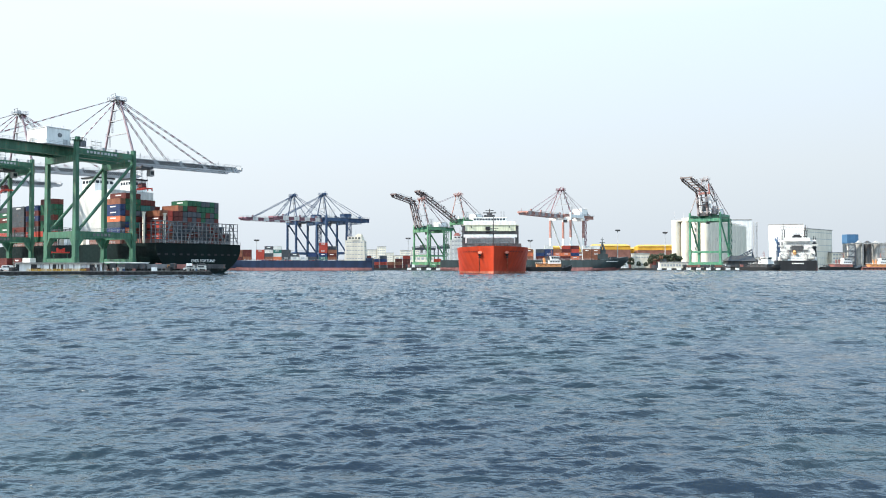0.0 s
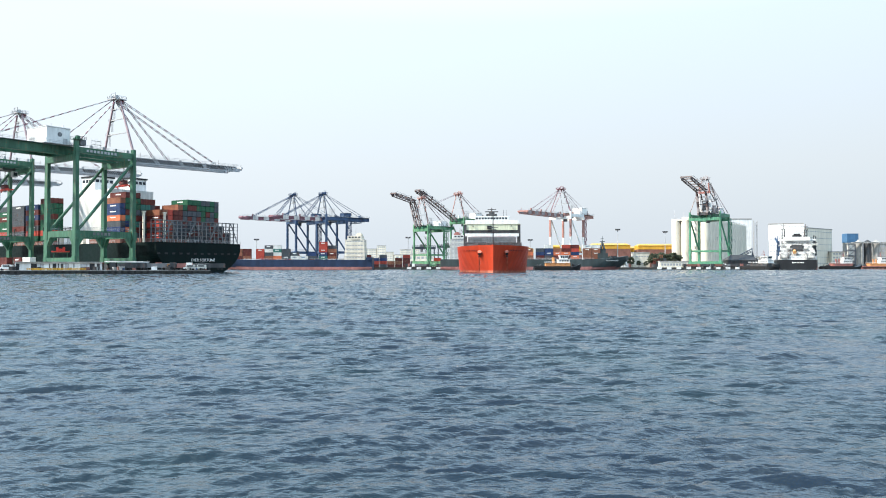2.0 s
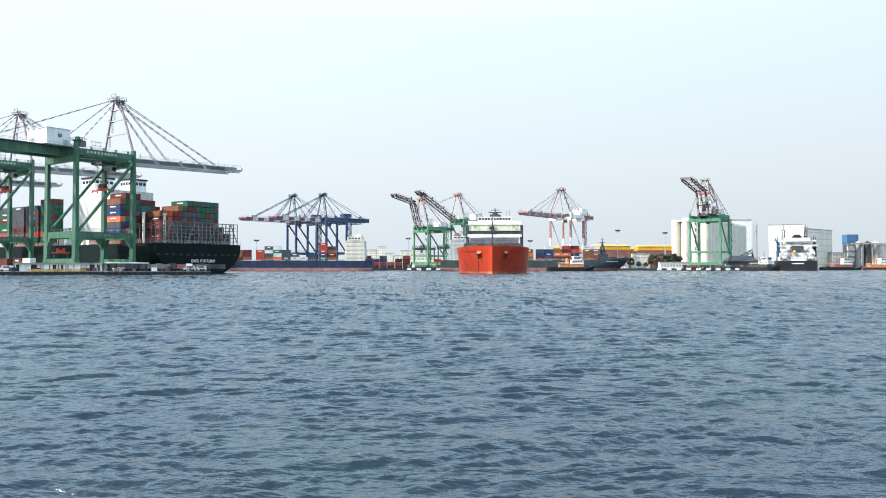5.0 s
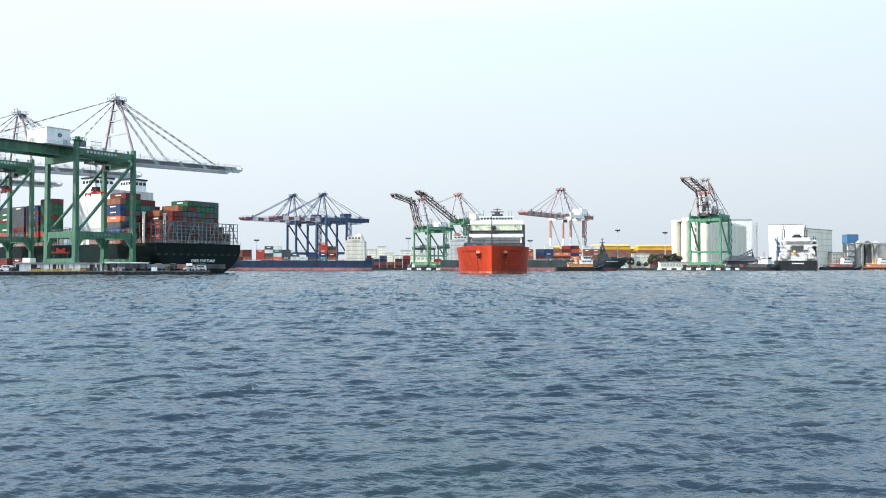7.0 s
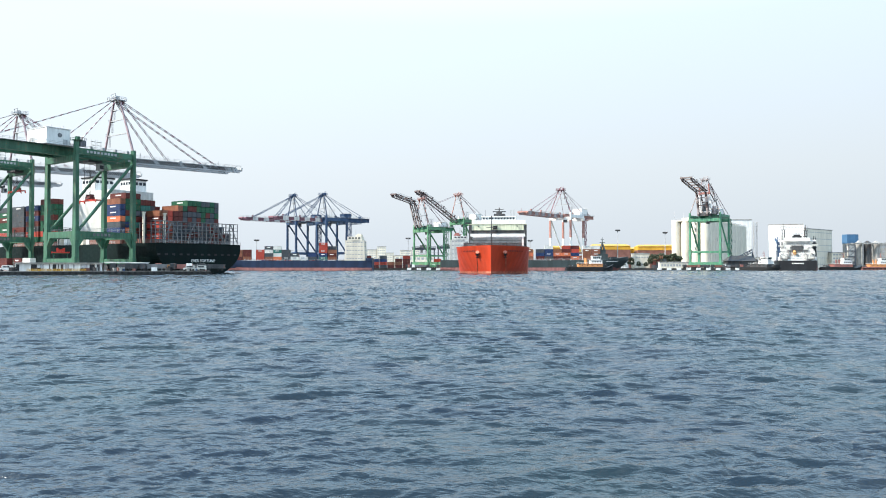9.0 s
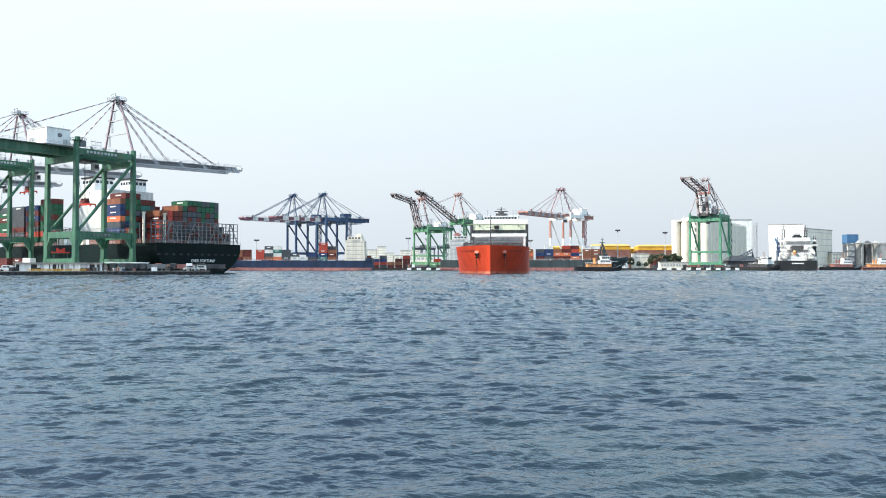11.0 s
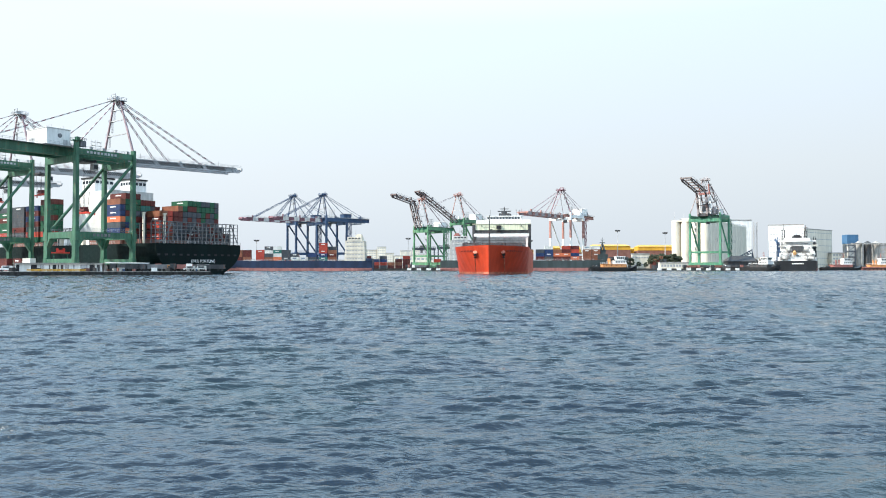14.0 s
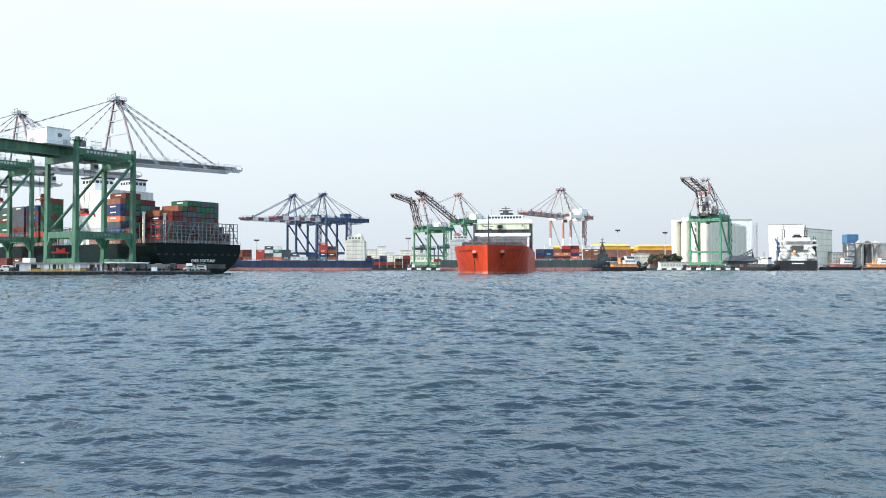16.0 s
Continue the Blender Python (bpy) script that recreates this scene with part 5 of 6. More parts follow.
# boxes on the feeder, along its side that faces the water
FS = "containers on the blue feeder"
row_of(feeder_m, FS, STACKS, [
    (27, -6.5, ["brown", "maroon", "brown"]), (33.4, -6.5, ["teal", "blue", "red", "red", "red"]), (33.4, -3.9, ["teal", "blue", "red", "red"]),
    (41.5, -6.5, ["grey", "blue"]), (48, -6.5, ["white"]), (54.5, -6.5, ["white", "grey"]), (61, -6.5, ["grey", "grey", "grey"]),
    (67.4, -6.5, ["orange", "white", "teal", "white"]), (73.8, -6.5, ["brown", "grey", "white", "grey"]), (80.2, -6.5, ["red", "red", "red"]),
    (90, -6.5, ["brown", "maroon", "maroon"]), (96.4, -6.5, ["maroon", "brown", "brown"]), (105, -5.5, ["teal", "white", "red"]),
    (27, -3.9, ["brown", "maroon", "brown", "grey"]), (61, -3.9, ["blue", "grey", "white"]), (80.2, -3.9, ["maroon", "red", "red"])], 7.9)

coaster_m = pose(-2, 571, 0, 0, 0, -90)
coaster = far_ship("general_cargo_ship", coaster_m, "dark grey container ship with red boot stripe at the quay", "container ship", 140, 21, 7.9, M["hullgrey"], 2.8, 7, 15, 24, M["slab"], 10, step_in=0.1)
bm = B()
for i in range(11):
    yy = 121.5 + i * 0.85
    xx = 10.5 * (1 - max(0.0, (yy / 140 - 0.815) / 0.185) ** 2.6)
    box(bm, xx - 1.2, xx + 0.08, yy, yy + 0.55, 6.6, 7.4)
part("bow_lettering", bm, M["white"], coaster, "white name on the bow, unreadable")["kind"] = "stuff"
bm = B()
box(bm, 1.5, 8.5, 115.5, 123, 8.5, 12.4)
box(bm, 2.8, 7.2, 117, 121.6, 12.4, 15.4)
box(bm, 2.4, 7.6, 116.6, 122.0, 15.4, 15.7)
for a in (3.4, 6.6):
    beam(bm, (a, 118.4, 15.4), (a + (5 - a) * 0.6, 119.3, 20.5), 0.9, 0.9, 0.5)
    beam(bm, (a, 121.0, 15.4), (a + (5 - a) * 0.6, 119.7, 20.5), 0.9, 0.9, 0.5)
rail(bm, (2.4, 116.7, 15.7), (7.6, 116.7, 15.7), 1.0, 1.2, 0.08)
tube(bm, (5, 119.5, 19), (5, 119.5, 25), 0.4, 8, 0.15)
beam(bm, (5, 117.6, 21), (5, 121.4, 21), 0.45)
beam(bm, (5, 118.3, 23), (5, 120.7, 23), 0.35)
cbox(bm, 5, 119.5, 17.6, 2.6, 2.8, 0.4)
part("derrick_mast", bm, M["hullgrey"], coaster, "dark grey mast house and tripod mast")
GS = "containers on the grey ship"
row_of(coaster_m @ pose(0, 0, 0, 0, 0, 180) @ pose(0, -140, 0), GS, STACKS, [
    (22.6, -6.5, ["brown", "brown", "brown", "white"]), (29, -6.5, ["brown", "brown", "brown", "white"]), (38, -6.5, ["orange", "blue", "red", "maroon"]),
    (44.4, -6.5, ["maroon", "orange", "maroon", "red"]), (50.8, -6.5, ["maroon", "orange", "brown"]), (57.2, -6.5, ["grey", "blue", "blue", "white"]), (63.6, -6.5, ["maroon", "blue", "grey"]),
    (72, -6.5, ["brown", "orange", "brown"]), (78.4, -6.5, ["brown", "brown", "brown"]), (84.8, -6.5, ["orange", "brown"]), (91.2, -6.5, ["maroon", "brown"])], 8.2)

bulker_m = pose(272.8, 590, 0, 0, 0, -22)
bulker = far_ship("bulk_carrier", bulker_m, "black-hulled bulk carrier seen from the stern, white accommodation", "bulk carrier", 120, 29, 7.8, M["hullblack"], 2.0, 4, 16, 24, M["white"], 7.2, M["black"], 1.1)
bm = B()
tube(bm, (-2.0, 2.0, 13.4), (-2.0, 7.0, 15.6), 1.3, 10, 0.9)
part("lifeboat", bm, M["lifeboat"], bulker, "orange free-fall lifeboat")
# solid dark box: the shade of the stern recess is in its colour
bm = B()
box(bm, -3.6, 3.6, 5.0, 7, 15.0, 19.5)
part("stern_recess", bm, M["darkgrey"], bulker, "dark box painted as the shade of a deck recess")
for x, y, z, sx, sz in ((-9.5, 4.2, 9.2, 5, 2.2), (8.5, 3.4, 9.0, 6, 1.8), (10.5, 5.5, 12.5, 3, 3.0), (-6.4, 6.2, 15.8, 2.6, 2.8), (6.0, 6.5, 15.8, 2.4, 2.2), (12.2, 8.5, 19.0, 4.5, 1.3), (-11.0, 8.0, 18.6, 3.6, 1.2)):
    bm = B()
    cbox(bm, x, y, z, sx, 2.4, sz)
    rail(bm, (x - sx / 2 - 0.6, y - 1.6, z - 0.1), (x + sx / 2 + 0.6, y - 1.6, z - 0.1), 1.1, 1.5, 0.09)
    part("deck_housing", bm, M["slab"], bulker)
for x in (-12.5, -7.5, 7.0, 12.0):
    bm = B()
    beam(bm, (x, 1.0, 7.8), (x * 0.94, 3.0, 12.5), 0.4)
    beam(bm, (x * 0.94, 3.0, 12.5), (x * 0.8, 1.0, 13.2), 0.35)
    part("davit", bm, M["midgrey"], bulker)
bm = B()
for i in range(8):
    box(bm, -4.0 + i * 1.05, -3.3 + i * 1.05, -0.12, 0.05, 5.2, 6.0)
part("stern_lettering", bm, M["white"], bulker, "white name, unreadable")["kind"] = "stuff"
for s, mm in ((-1, M["blue"]), (1, M["darkgrey"])):
    bm = B()
    beam(bm, (s * 13, 20, 7.6), (s * 13, 20, 24), 2.0, 2.0, 1.4)
    beam(bm, (s * 13, 20, 20), (s * 15, 36, 26), 0.9)
    beam(bm, (s * 13, 20, 24), (s * 15, 36, 26), 0.2)
    for z in (12, 15, 18, 21):
        cbox(bm, s * 13, 20, z, 3.4, 3.0, 0.5)
    beam(bm, (s * 13 - 1.6, 18.8, 8), (s * 13 - 0.6, 19.4, 27), 0.35)
    beam(bm, (s * 13 + 1.6, 18.8, 8), (s * 13 + 0.4, 19.4, 27), 0.35)
    part("deck_crane", bm, mm, bulker)

for x, y, zt in ((-9.5, 16, 37), (6.5, 15, 36), (8.5, 60, 33)):
    bm = B()
    for dx in (-1.2, 1.2):
        tube(bm, (x + dx, y, 7.6), (x + dx * 0.7, y, zt - 5), 0.45, 8, 0.32)
    for k in range(int((zt - 14) / 3)):
        z = 9 + k * 3
        beam(bm, (x - 1.1, y, z), (x + 1.1, y, z + 3 * (k % 2)), 0.3)
        beam(bm, (x - 1.2, y, z), (x + 1.2, y, z), 0.3)
    cbox(bm, x, y, zt - 5, 3.4, 2.2, 0.5)
    tube(bm, (x, y, zt - 5), (x, y, zt), 0.3, 8, 0.15)
    beam(bm, (x - 1.8, y, zt - 2), (x + 1.8, y, zt - 2), 0.25)
    part("goalpost_mast", bm, M["darkgrey"], bulker, "dark lattice goalpost mast")
# deck rails, stairs, and dark plates painting doors and shaded openings across the stern
for z, wd in ((10.8, 13.2), (13.8, 12.2), (16.8, 11.0), (19.8, 10.0)):
    g = (z - 7.8) / 3.0 * 1.1
    bm = B()
    rail(bm, (-wd, 3.6 + g, z), (wd, 3.6 + g, z), 1.1, 1.4, 0.07)
    part("deck_rail", bm, M["midgrey"], bulker)
    bm = B()
    for x in np.arange(-wd + 1.0, wd - 2.0, 3.7):
        box(bm, x, x + 1.5, 3.9 + g, 4.1 + g, z - 2.6, z - 0.5)
    part("deck_opening", bm, M["darkgrey"], bulker, "dark plates for doors and the shade in deck openings")
for s in (-1, 1):
    bm = B()
    for k in range(4):
        a = s * (8.5 - k * 0.7)
        beam(bm, (a, 3.0 + k * 1.1, 7.9 + k * 3), (a - s * 3.0, 3.4 + k * 1.1, 10.8 + k * 3), 0.9, 0.2)
    part("outside_stairs", bm, M["midgrey"], bulker)

# ---- silos ----
E1, E2 = Vector((0.55, 0.835, 0)), Vector((-0.835, 0.55, 0))
CORNER = Vector((228.9, 660, SHORE))
silo_turn = math.degrees(math.atan2(0.835, 0.55))
silos = thing("grain_silos", pose(*CORNER, 0, 0, silo_turn), "cream concrete grain silo block of tall round cells", "silo")
TOP = 41.0
for i in range(18):
    for j in range(4):
        if i > 0 and j > 0:
            continue
        bm = B()
        tube(bm, (4.2 + i * 8.5, 4.2 + j * 8.4, 0), (4.2 + i * 8.5, 4.2 + j * 8.4, TOP), 3.8, 28)
        cell = part("silo_cell", bm, M["silo"], silos)
        if j == 0 and 2 < i < 12:
            bm = B()
            cbox(bm, 4.2 + i * 8.5, 0.42, 24, 1.0, 0.3, 3.0)
            part("hatch", bm, M["midgrey"], cell, "narrow dark hatch")
bm = B()
box(bm, 5, 150, 5, 30, 0, TOP - 1)
part("silo_core", bm, M["silo"], silos)
bm = B()
box(bm, 0.5, 153, 1.2, 32.5, TOP, TOP + 1.2)
box(bm, 3, 150, 8, 24, TOP + 1.2, TOP + 3.2)
part("silo_roof", bm, M["silo"], silos)
bm = B()
rail(bm, (0.6, 1.3, TOP + 1.2), (153, 1.3, TOP + 1.2), 1.1, 4, 0.08)
rail(bm, (0.6, 1.3, TOP + 1.2), (0.6, 32.4, TOP + 1.2), 1.1, 4, 0.08)
for x in (2, 30, 70, 110):
    beam(bm, (x, 30, TOP + 3), (x, 30, TOP + 9), 0.25)
part("roof_rail", bm, M["grey"], silos)


def windowed(name, m, sx, sy, h, wall, label, category, rows, cols, cols_side, group="", small=1.0):
    """A block with its windows let into two faces and a parapet roof."""
    b = thing(name, m, label, category, group)
    bm = B()
    box(bm, 0, sx, 0, sy, 0, h)
    part("wall", bm, wall, b)
    bm = B()
    box(bm, -0.3, sx + 0.3, -0.3, sy + 0.3, h, h + 0.9)
    part("roof", bm, M["concrete"], b)
    dz = h / rows
    if cols:
        for k in range(rows):
            bm = B()
            windows(bm, 0.6, sx - 0.6, 0, k * dz + dz * (0.55 - 0.2 * small), k * dz + dz * (0.55 + 0.2 * small), cols, "x", 0.12)
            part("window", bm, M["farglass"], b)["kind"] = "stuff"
    if cols_side:
        for k in range(rows):
            bm = B()
            windows(bm, 0.6, sy - 0.6, 0, k * dz + dz * (0.55 - 0.2 * small), k * dz + dz * (0.55 + 0.2 * small), cols_side, "y", 0.12)
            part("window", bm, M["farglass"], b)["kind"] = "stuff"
    return b


windowed("silo_headhouse", pose(300, 822, SHORE, 0, 0, 0), 31, 30, 51, M["white"], "white headhouse tower behind the grain silos", "building", 6, 0, 0)
bm = B()
for k in range(12):
    beam(bm, (0, 0, k * 4), (3.5, 0, k * 4 + 4), 0.3)
    cbox(bm, 1.7, 0, k * 4, 4.5, 2, 0.2)
for x in (0, 3.5):
    beam(bm, (x, -0.8, 0), (x, -0.8, 49), 0.4)
    beam(bm, (x, 0.8, 0), (x, 0.8, 49), 0.4)
solid("stair_tower", bm, M["grey"], pose(331.5, 818, SHORE), "grey steel stair tower beside the headhouse", "stair tower")
windowed("warehouse_block", pose(348.5, 820, SHORE, 0, 0, -22), 34, 30, 45.5, M["white"], "white concrete flour mill with small windows", "building", 7, 11, 0, small=0.24)
windowed("warehouse_block", pose(381, 807.5, SHORE, 0, 0, 41), 68, 30, 41, M["silo"], "grey concrete mill wing with dark roof", "building", 6, 12, 0, small=0.28)

# yellow conveyor sheds and the buildings between
for x0, x1, y, z1 in ((70, 84, 712, 20.5), (98, 118, 712, 22.8), (119, 141, 708, 22.0), (136, 172, 704, 24.2), (166, 186, 716, 21.5), (178, 213, 700, 23.6)):
    shed_ = thing("yellow_shed", pose(0, 0, 0), "long transit shed with yellow upper wall and pitched roof", "shed", "yellow sheds")
    bm = B()
    box(bm, x0, x1, y + 0.1, y + 13.9, SHORE, z1 - 5.5)
    part("lower_wall", bm, M["deck"], shed_, "rusty brown lower wall")
    bm = B()
    box(bm, x0, x1, y, y + 14, z1 - 5.5, z1 - 2)
    for x in np.arange(x0 + 2, x1, 5):
        box(bm, x, x + 0.4, y - 0.15, y + 0.05, z1 - 5.5, z1 - 2.2)
    part("upper_wall", bm, M["yellow"], shed_)
    bm = B()
    v = [bm.verts.new(q) for q in ((x0, y - 0.5, z1 - 2), (x1, y - 0.5, z1 - 2), (x1, y + 14.5, z1 - 2), (x0, y + 14.5, z1 - 2), (x0 + 2.5, y + 7, z1 - 0.4), (x1 - 2.5, y + 7, z1 - 0.4))]
    for f in ((0, 1, 5, 4), (2, 3, 4, 5), (1, 2, 5), (3, 0, 4), (3, 2, 1, 0)):
        bm.faces.new([v[i] for i in f])
    part("roof", bm, M["yellow"], shed_)
windowed("port_office", pose(163.5, 655, SHORE), 13, 12, 12.0, M["silo"], "pale low port office behind the quay", "building", 2, 5, 3, small=0.4)
windowed("port_office", pose(150, 662, SHORE), 10, 12, 6.5, M["white"], "white low port office beside a yard", "building", 2, 3, 0, small=0.4)
windowed("brown_store", pose(187, 652, SHORE), 7, 14, 8, M["midgrey"], "drab concrete store beside the silos", "building", 3, 3, 0)
windowed("quay_house", pose(170, 601, SHORE), 22, 5, 4.2, M["silo"], "low cream quay house with a row of windows", "building", 1, 9, 0)
bm = B()
box(bm, 0, 24, 0, 10, 0, 5.6)
v = [bm.verts.new(q) for q in ((-1, -1, 5.6), (25, -1, 5.6), (25, 11, 5.6), (-1, 11, 5.6), (4, 5, 10), (20, 5, 10))]
for f in ((0, 1, 5, 4), (2, 3, 4, 5), (1, 2, 5), (3, 0, 4)):
    bm.faces.new([v[i] for i in f])
dark = bm
bm = B()
p, q = Vector((230, 620, 4)), Vector((258, 640, 15))
up_ = Vector((0, 0, 2.6))
beam(bm, p, q, 0.5)
beam(bm, p + up_, q + up_, 0.5)
for k in range(10):
    a, b = p.lerp(q, k / 10), p.lerp(q, (k + 1) / 10)
    beam(bm, a, b + up_, 0.3)
    beam(bm, b, b + up_, 0.3)
for k in (0.35, 0.7, 1.0):
    a = p.lerp(q, k)
    beam(bm, (a.x, a.y, SHORE), a, 0.9)
    beam(bm, (a.x + 3, a.y, SHORE), a, 0.6)
solid("loading_conveyor", bm, M["gantry"], pose(0, 0, 0), "dark sloping loading conveyor on trestles", "conveyor")
bm = dark
solid("dark_shed", bm, M["darkgrey"], pose(225, 606, SHORE), "dark hip-roofed shed at the end of the quay", "shed")

# buildings past the basin
tw = windowed("blue_tower", pose(449, 850, SHORE), 11, 12, 26, M["concrete"], "grey tower with a bright blue top behind tugs", "building", 5, 3, 0)
bm = B()
box(bm, -0.8, 11.8, 0.5, 11.5, 26.9, 37)
part("blue_top", bm, M["bluepanel"], tw, "bright blue clad top storey")
for i in range(3):
    bm = B()
    tube(bm, (0, 0, 0), (0, 0, 27), 4, 18)
    tube(bm, (0, 0, 27), (0, 0, 29.5), 4, 18, 0.6)
    solid("cement_silo", bm, M["concrete" if i != 1 else "darkgrey"], pose(452 + i * 9.5, 834, SHORE), "grey steel cement silo with cone top", "silo", "cement silos")
plant = thing("cement_plant", pose(438, 828, SHORE), "blue and white cement loading tower with conveyors", "plant")
bm = B()
for x in (0, 7):
    for y in (0, 6):
        beam(bm, (x, y, 0), (x, y, 25), 0.6)
for z in (6, 12, 18, 24.5):
    for y in (0, 6):
        beam(bm, (0, y, z), (7, y, z), 0.6)
    for x in (0, 7):
        beam(bm, (x, 0, z), (x, 6, z), 0.6)
for z in (0, 6, 12, 18):
    beam(bm, (0, 0, z), (7, 0, z + 6), 0.4)
part("tower_frame", bm, M["gantry"], plant, "slate blue steel frame")
for z, hh in ((7, 4.0), (13, 4.4), (19, 5.0)):
    bm = B()
    box(bm, 1.0, 6.2, 0.8, 5.2, z, z + hh)
    part("hopper_house", bm, M["slab"], plant, "dirty white hopper house")
bm = B()
box(bm, 3, 44, -1.2, 1.2, 25.6, 26.9)
for k in range(10):
    beam(bm, (3 + k * 4, -1.3, 25.2), (7 + k * 4, -1.3, 27.2), 0.2)
for x in (14, 26, 40):
    beam(bm, (x, 0, 0), (x, 0, 25.6), 0.6)
part("conveyor_bridge", bm, M["concrete"], plant, "pale covered conveyor bridge")
bm = B()
beam(bm, (44, 0, 26), (62, 0, 4), 1.2, 1.4)
part("sloping_conveyor", bm, M["gantry"], plant)
windowed("grey_store", pose(476, 845, SHORE), 26, 14, 25, M["concrete"], "grey storage block beside cement silos", "building", 5, 8, 0)
windowed("white_block", pose(499, 858, SHORE), 40, 14, 20, M["white"], "white apartment block at the harbour edge", "building", 5, 12, 0)
windowed("pale_block", pose(425, 838, SHORE), 17, 10, 16, M["silo"], "pale low building beside a blue tower", "building", 4, 5, 0)

# far city
for i, (x, w, h) in enumerate(((-121, 17, 27), (-103, 13, 32), (-89, 11, 22), (-77, 9, 17), (-67, 17, 26), (-49, 12, 30), (-36, 9, 20))):
    windowed("apartment_block", pose(x, 1200, SHORE), w, 14, h, M["silo"], "pale apartment block in the hazy distance", "building", 8, 4, 0, group="far city", small=0.9)
for i in range(16):
    windowed("far_store", pose(-280 + i * 74, 900 + (i * 37) % 90, SHORE), 60 - (i * 13) % 26, 20, 7 + (i * 5) % 8, M["concrete" if i % 3 else "silo"],
             "low storehouse far behind the quay", "building", 2, 9, 0, group="far storehouses")

# container yard behind the quay, one mass of stacked boxes
rng2 = random.Random(9)
YARD = ["red", "maroon", "blue", "brown", "grey", "maroon", "white"]
for x, cols in ((177.5, ["grey", "maroon", "brown"]), (180.2, ["grey", "grey", "maroon"]), (182.9, ["maroon", "grey", "grey", "brown"]), (185.6, ["grey", "maroon", "grey"]), (188.3, ["grey", "brown", "grey"])):
    for k, colour in enumerate(cols):
        container(pose(x, 643, SHORE + k * 2.6, 0, 0, 90), colour, "in the yard beside the silos", "containers beside the silos", 6.06)
bm = B()
for x0, count in ((-66, 10), (-152, 8), (10, 8), (118, 4)):
    for i in range(count):
        for k in range(rng2.choice((2, 3, 3, 4))):
            first = len(bm.faces)
            x = x0 + i * 6.5
            box(bm, x, x + 6.06, 640, 642.4, SHORE + k * 2.62, SHORE + k * 2.62 + 2.59)
            bm.faces.ensure_lookup_table()
            shade = rng2.randrange(6)
            for f in range(first, len(bm.faces)):
                bm.faces[f].material_index = shade
            for r_ in range(9):
                box(bm, x + 0.3 + r_ * 0.62, x + 0.6 + r_ * 0.62, 639.96, 640.02, SHORE + k * 2.62 + 0.2, SHORE + k * 2.62 + 2.4)
            bm.faces.ensure_lookup_table()
            for f in range(first, len(bm.faces)):
                bm.faces[f].material_index = shade
solid("yard_containers", bm, [CRATE[k] for k in YARD[:6]], pose(0, 0, 0), "stacks of weathered containers in the yard behind the quay", "containers", kind="stuff")


# ---- dusty trees behind the quay ----
def tree(x, y, h, seed):
    rg = random.Random(seed)
    t = thing("tree", pose(x, y, SHORE), "dark dusty green tree behind the quay", "tree", "trees behind the quay")
    bm = B()
    tube(bm, (0, 0, 0), (0.2, 0, h * 0.55), 0.28, 8, 0.14)
    for k in range(5):
        a = rg.uniform(0, 6.28)
        tube(bm, (0.1, 0, h * (0.3 + 0.05 * k)), (math.cos(a) * h * 0.25, math.sin(a) * h * 0.25, h * rg.uniform(0.55, 0.8)), 0.12, 6, 0.04)
    part("trunk", bm, M["deck"], t, "brown trunk and limbs")
    bm = B()
    for k in range(110):
        a, q = rg.uniform(0, 6.28), rg.random() ** 0.6
        z = h * rg.uniform(0.34, 1.0)
        r_ = h * 0.36 * q * (1.15 - abs(z / h - 0.6) * 1.3)
        sz = h * rg.uniform(0.05, 0.11)
        bmesh.ops.create_icosphere(bm, subdivisions=1, radius=sz, matrix=Matrix.Translation((math.cos(a) * r_, math.sin(a) * r_, z)) @ Matrix.Rotation(rg.uniform(0, 3), 4, "X") @ Matrix.Diagonal((1, rg.uniform(0.5, 1), rg.uniform(0.4, 0.8), 1)))
    part("crown", bm, M["foliage"], t)


for i, (x, y, h) in enumerate(((121, 646, 7.5), (127, 650, 8.5), (133, 645, 7.0), (140, 648, 9.0), (146, 646, 8.0), (152, 648, 6.5), (158, 646, 8.5), (164, 643, 5.5), (170, 643, 5.0), (176.5, 647, 10.5), (179, 650, 11.5), (182, 645, 10.0), (185, 651, 12.0), (187.5, 646, 11.0), (190.5, 650, 10.5), (193, 646, 12.0), (196, 650, 11.0), (199, 650, 10.5), (248, 660, 8.0), (256, 665, 9.0), (264, 668, 8.0))):
    tree(x, y, h, 40 + i)


# ---- high-mast lamps ----
def mast_lamp(x, y, h):
    t = thing("mast_lamp", pose(x, y, SHORE), "tall grey high-mast floodlight over the yard", "lamp", "mast lamps")
    bm = B()
    tube(bm, (0, 0, 0), (0, 0, h), 0.42, 10, 0.2)
    part("pole", bm, M["grey"], t)
    bm = B()
    tube(bm, (0, 0, h - 1.1), (0, 0, h - 0.8), 1.9, 14)
    part("ring", bm, M["darkgrey"], t)
    for i in range(6):
        a = i * math.pi / 3
        bm = B()
        cbox(bm, 1.7 * math.cos(a), 1.7 * math.sin(a), h - 0.8, 0.9, 0.9, 1.0)
        part("floodlight", bm, M["darkgrey"], t)


for x, y, h in ((-158, 650, 24), (151, 663, 33), (192, 663, 31), (75, 660, 24), (-30, 660, 26)):
    mast_lamp(x, y, h)

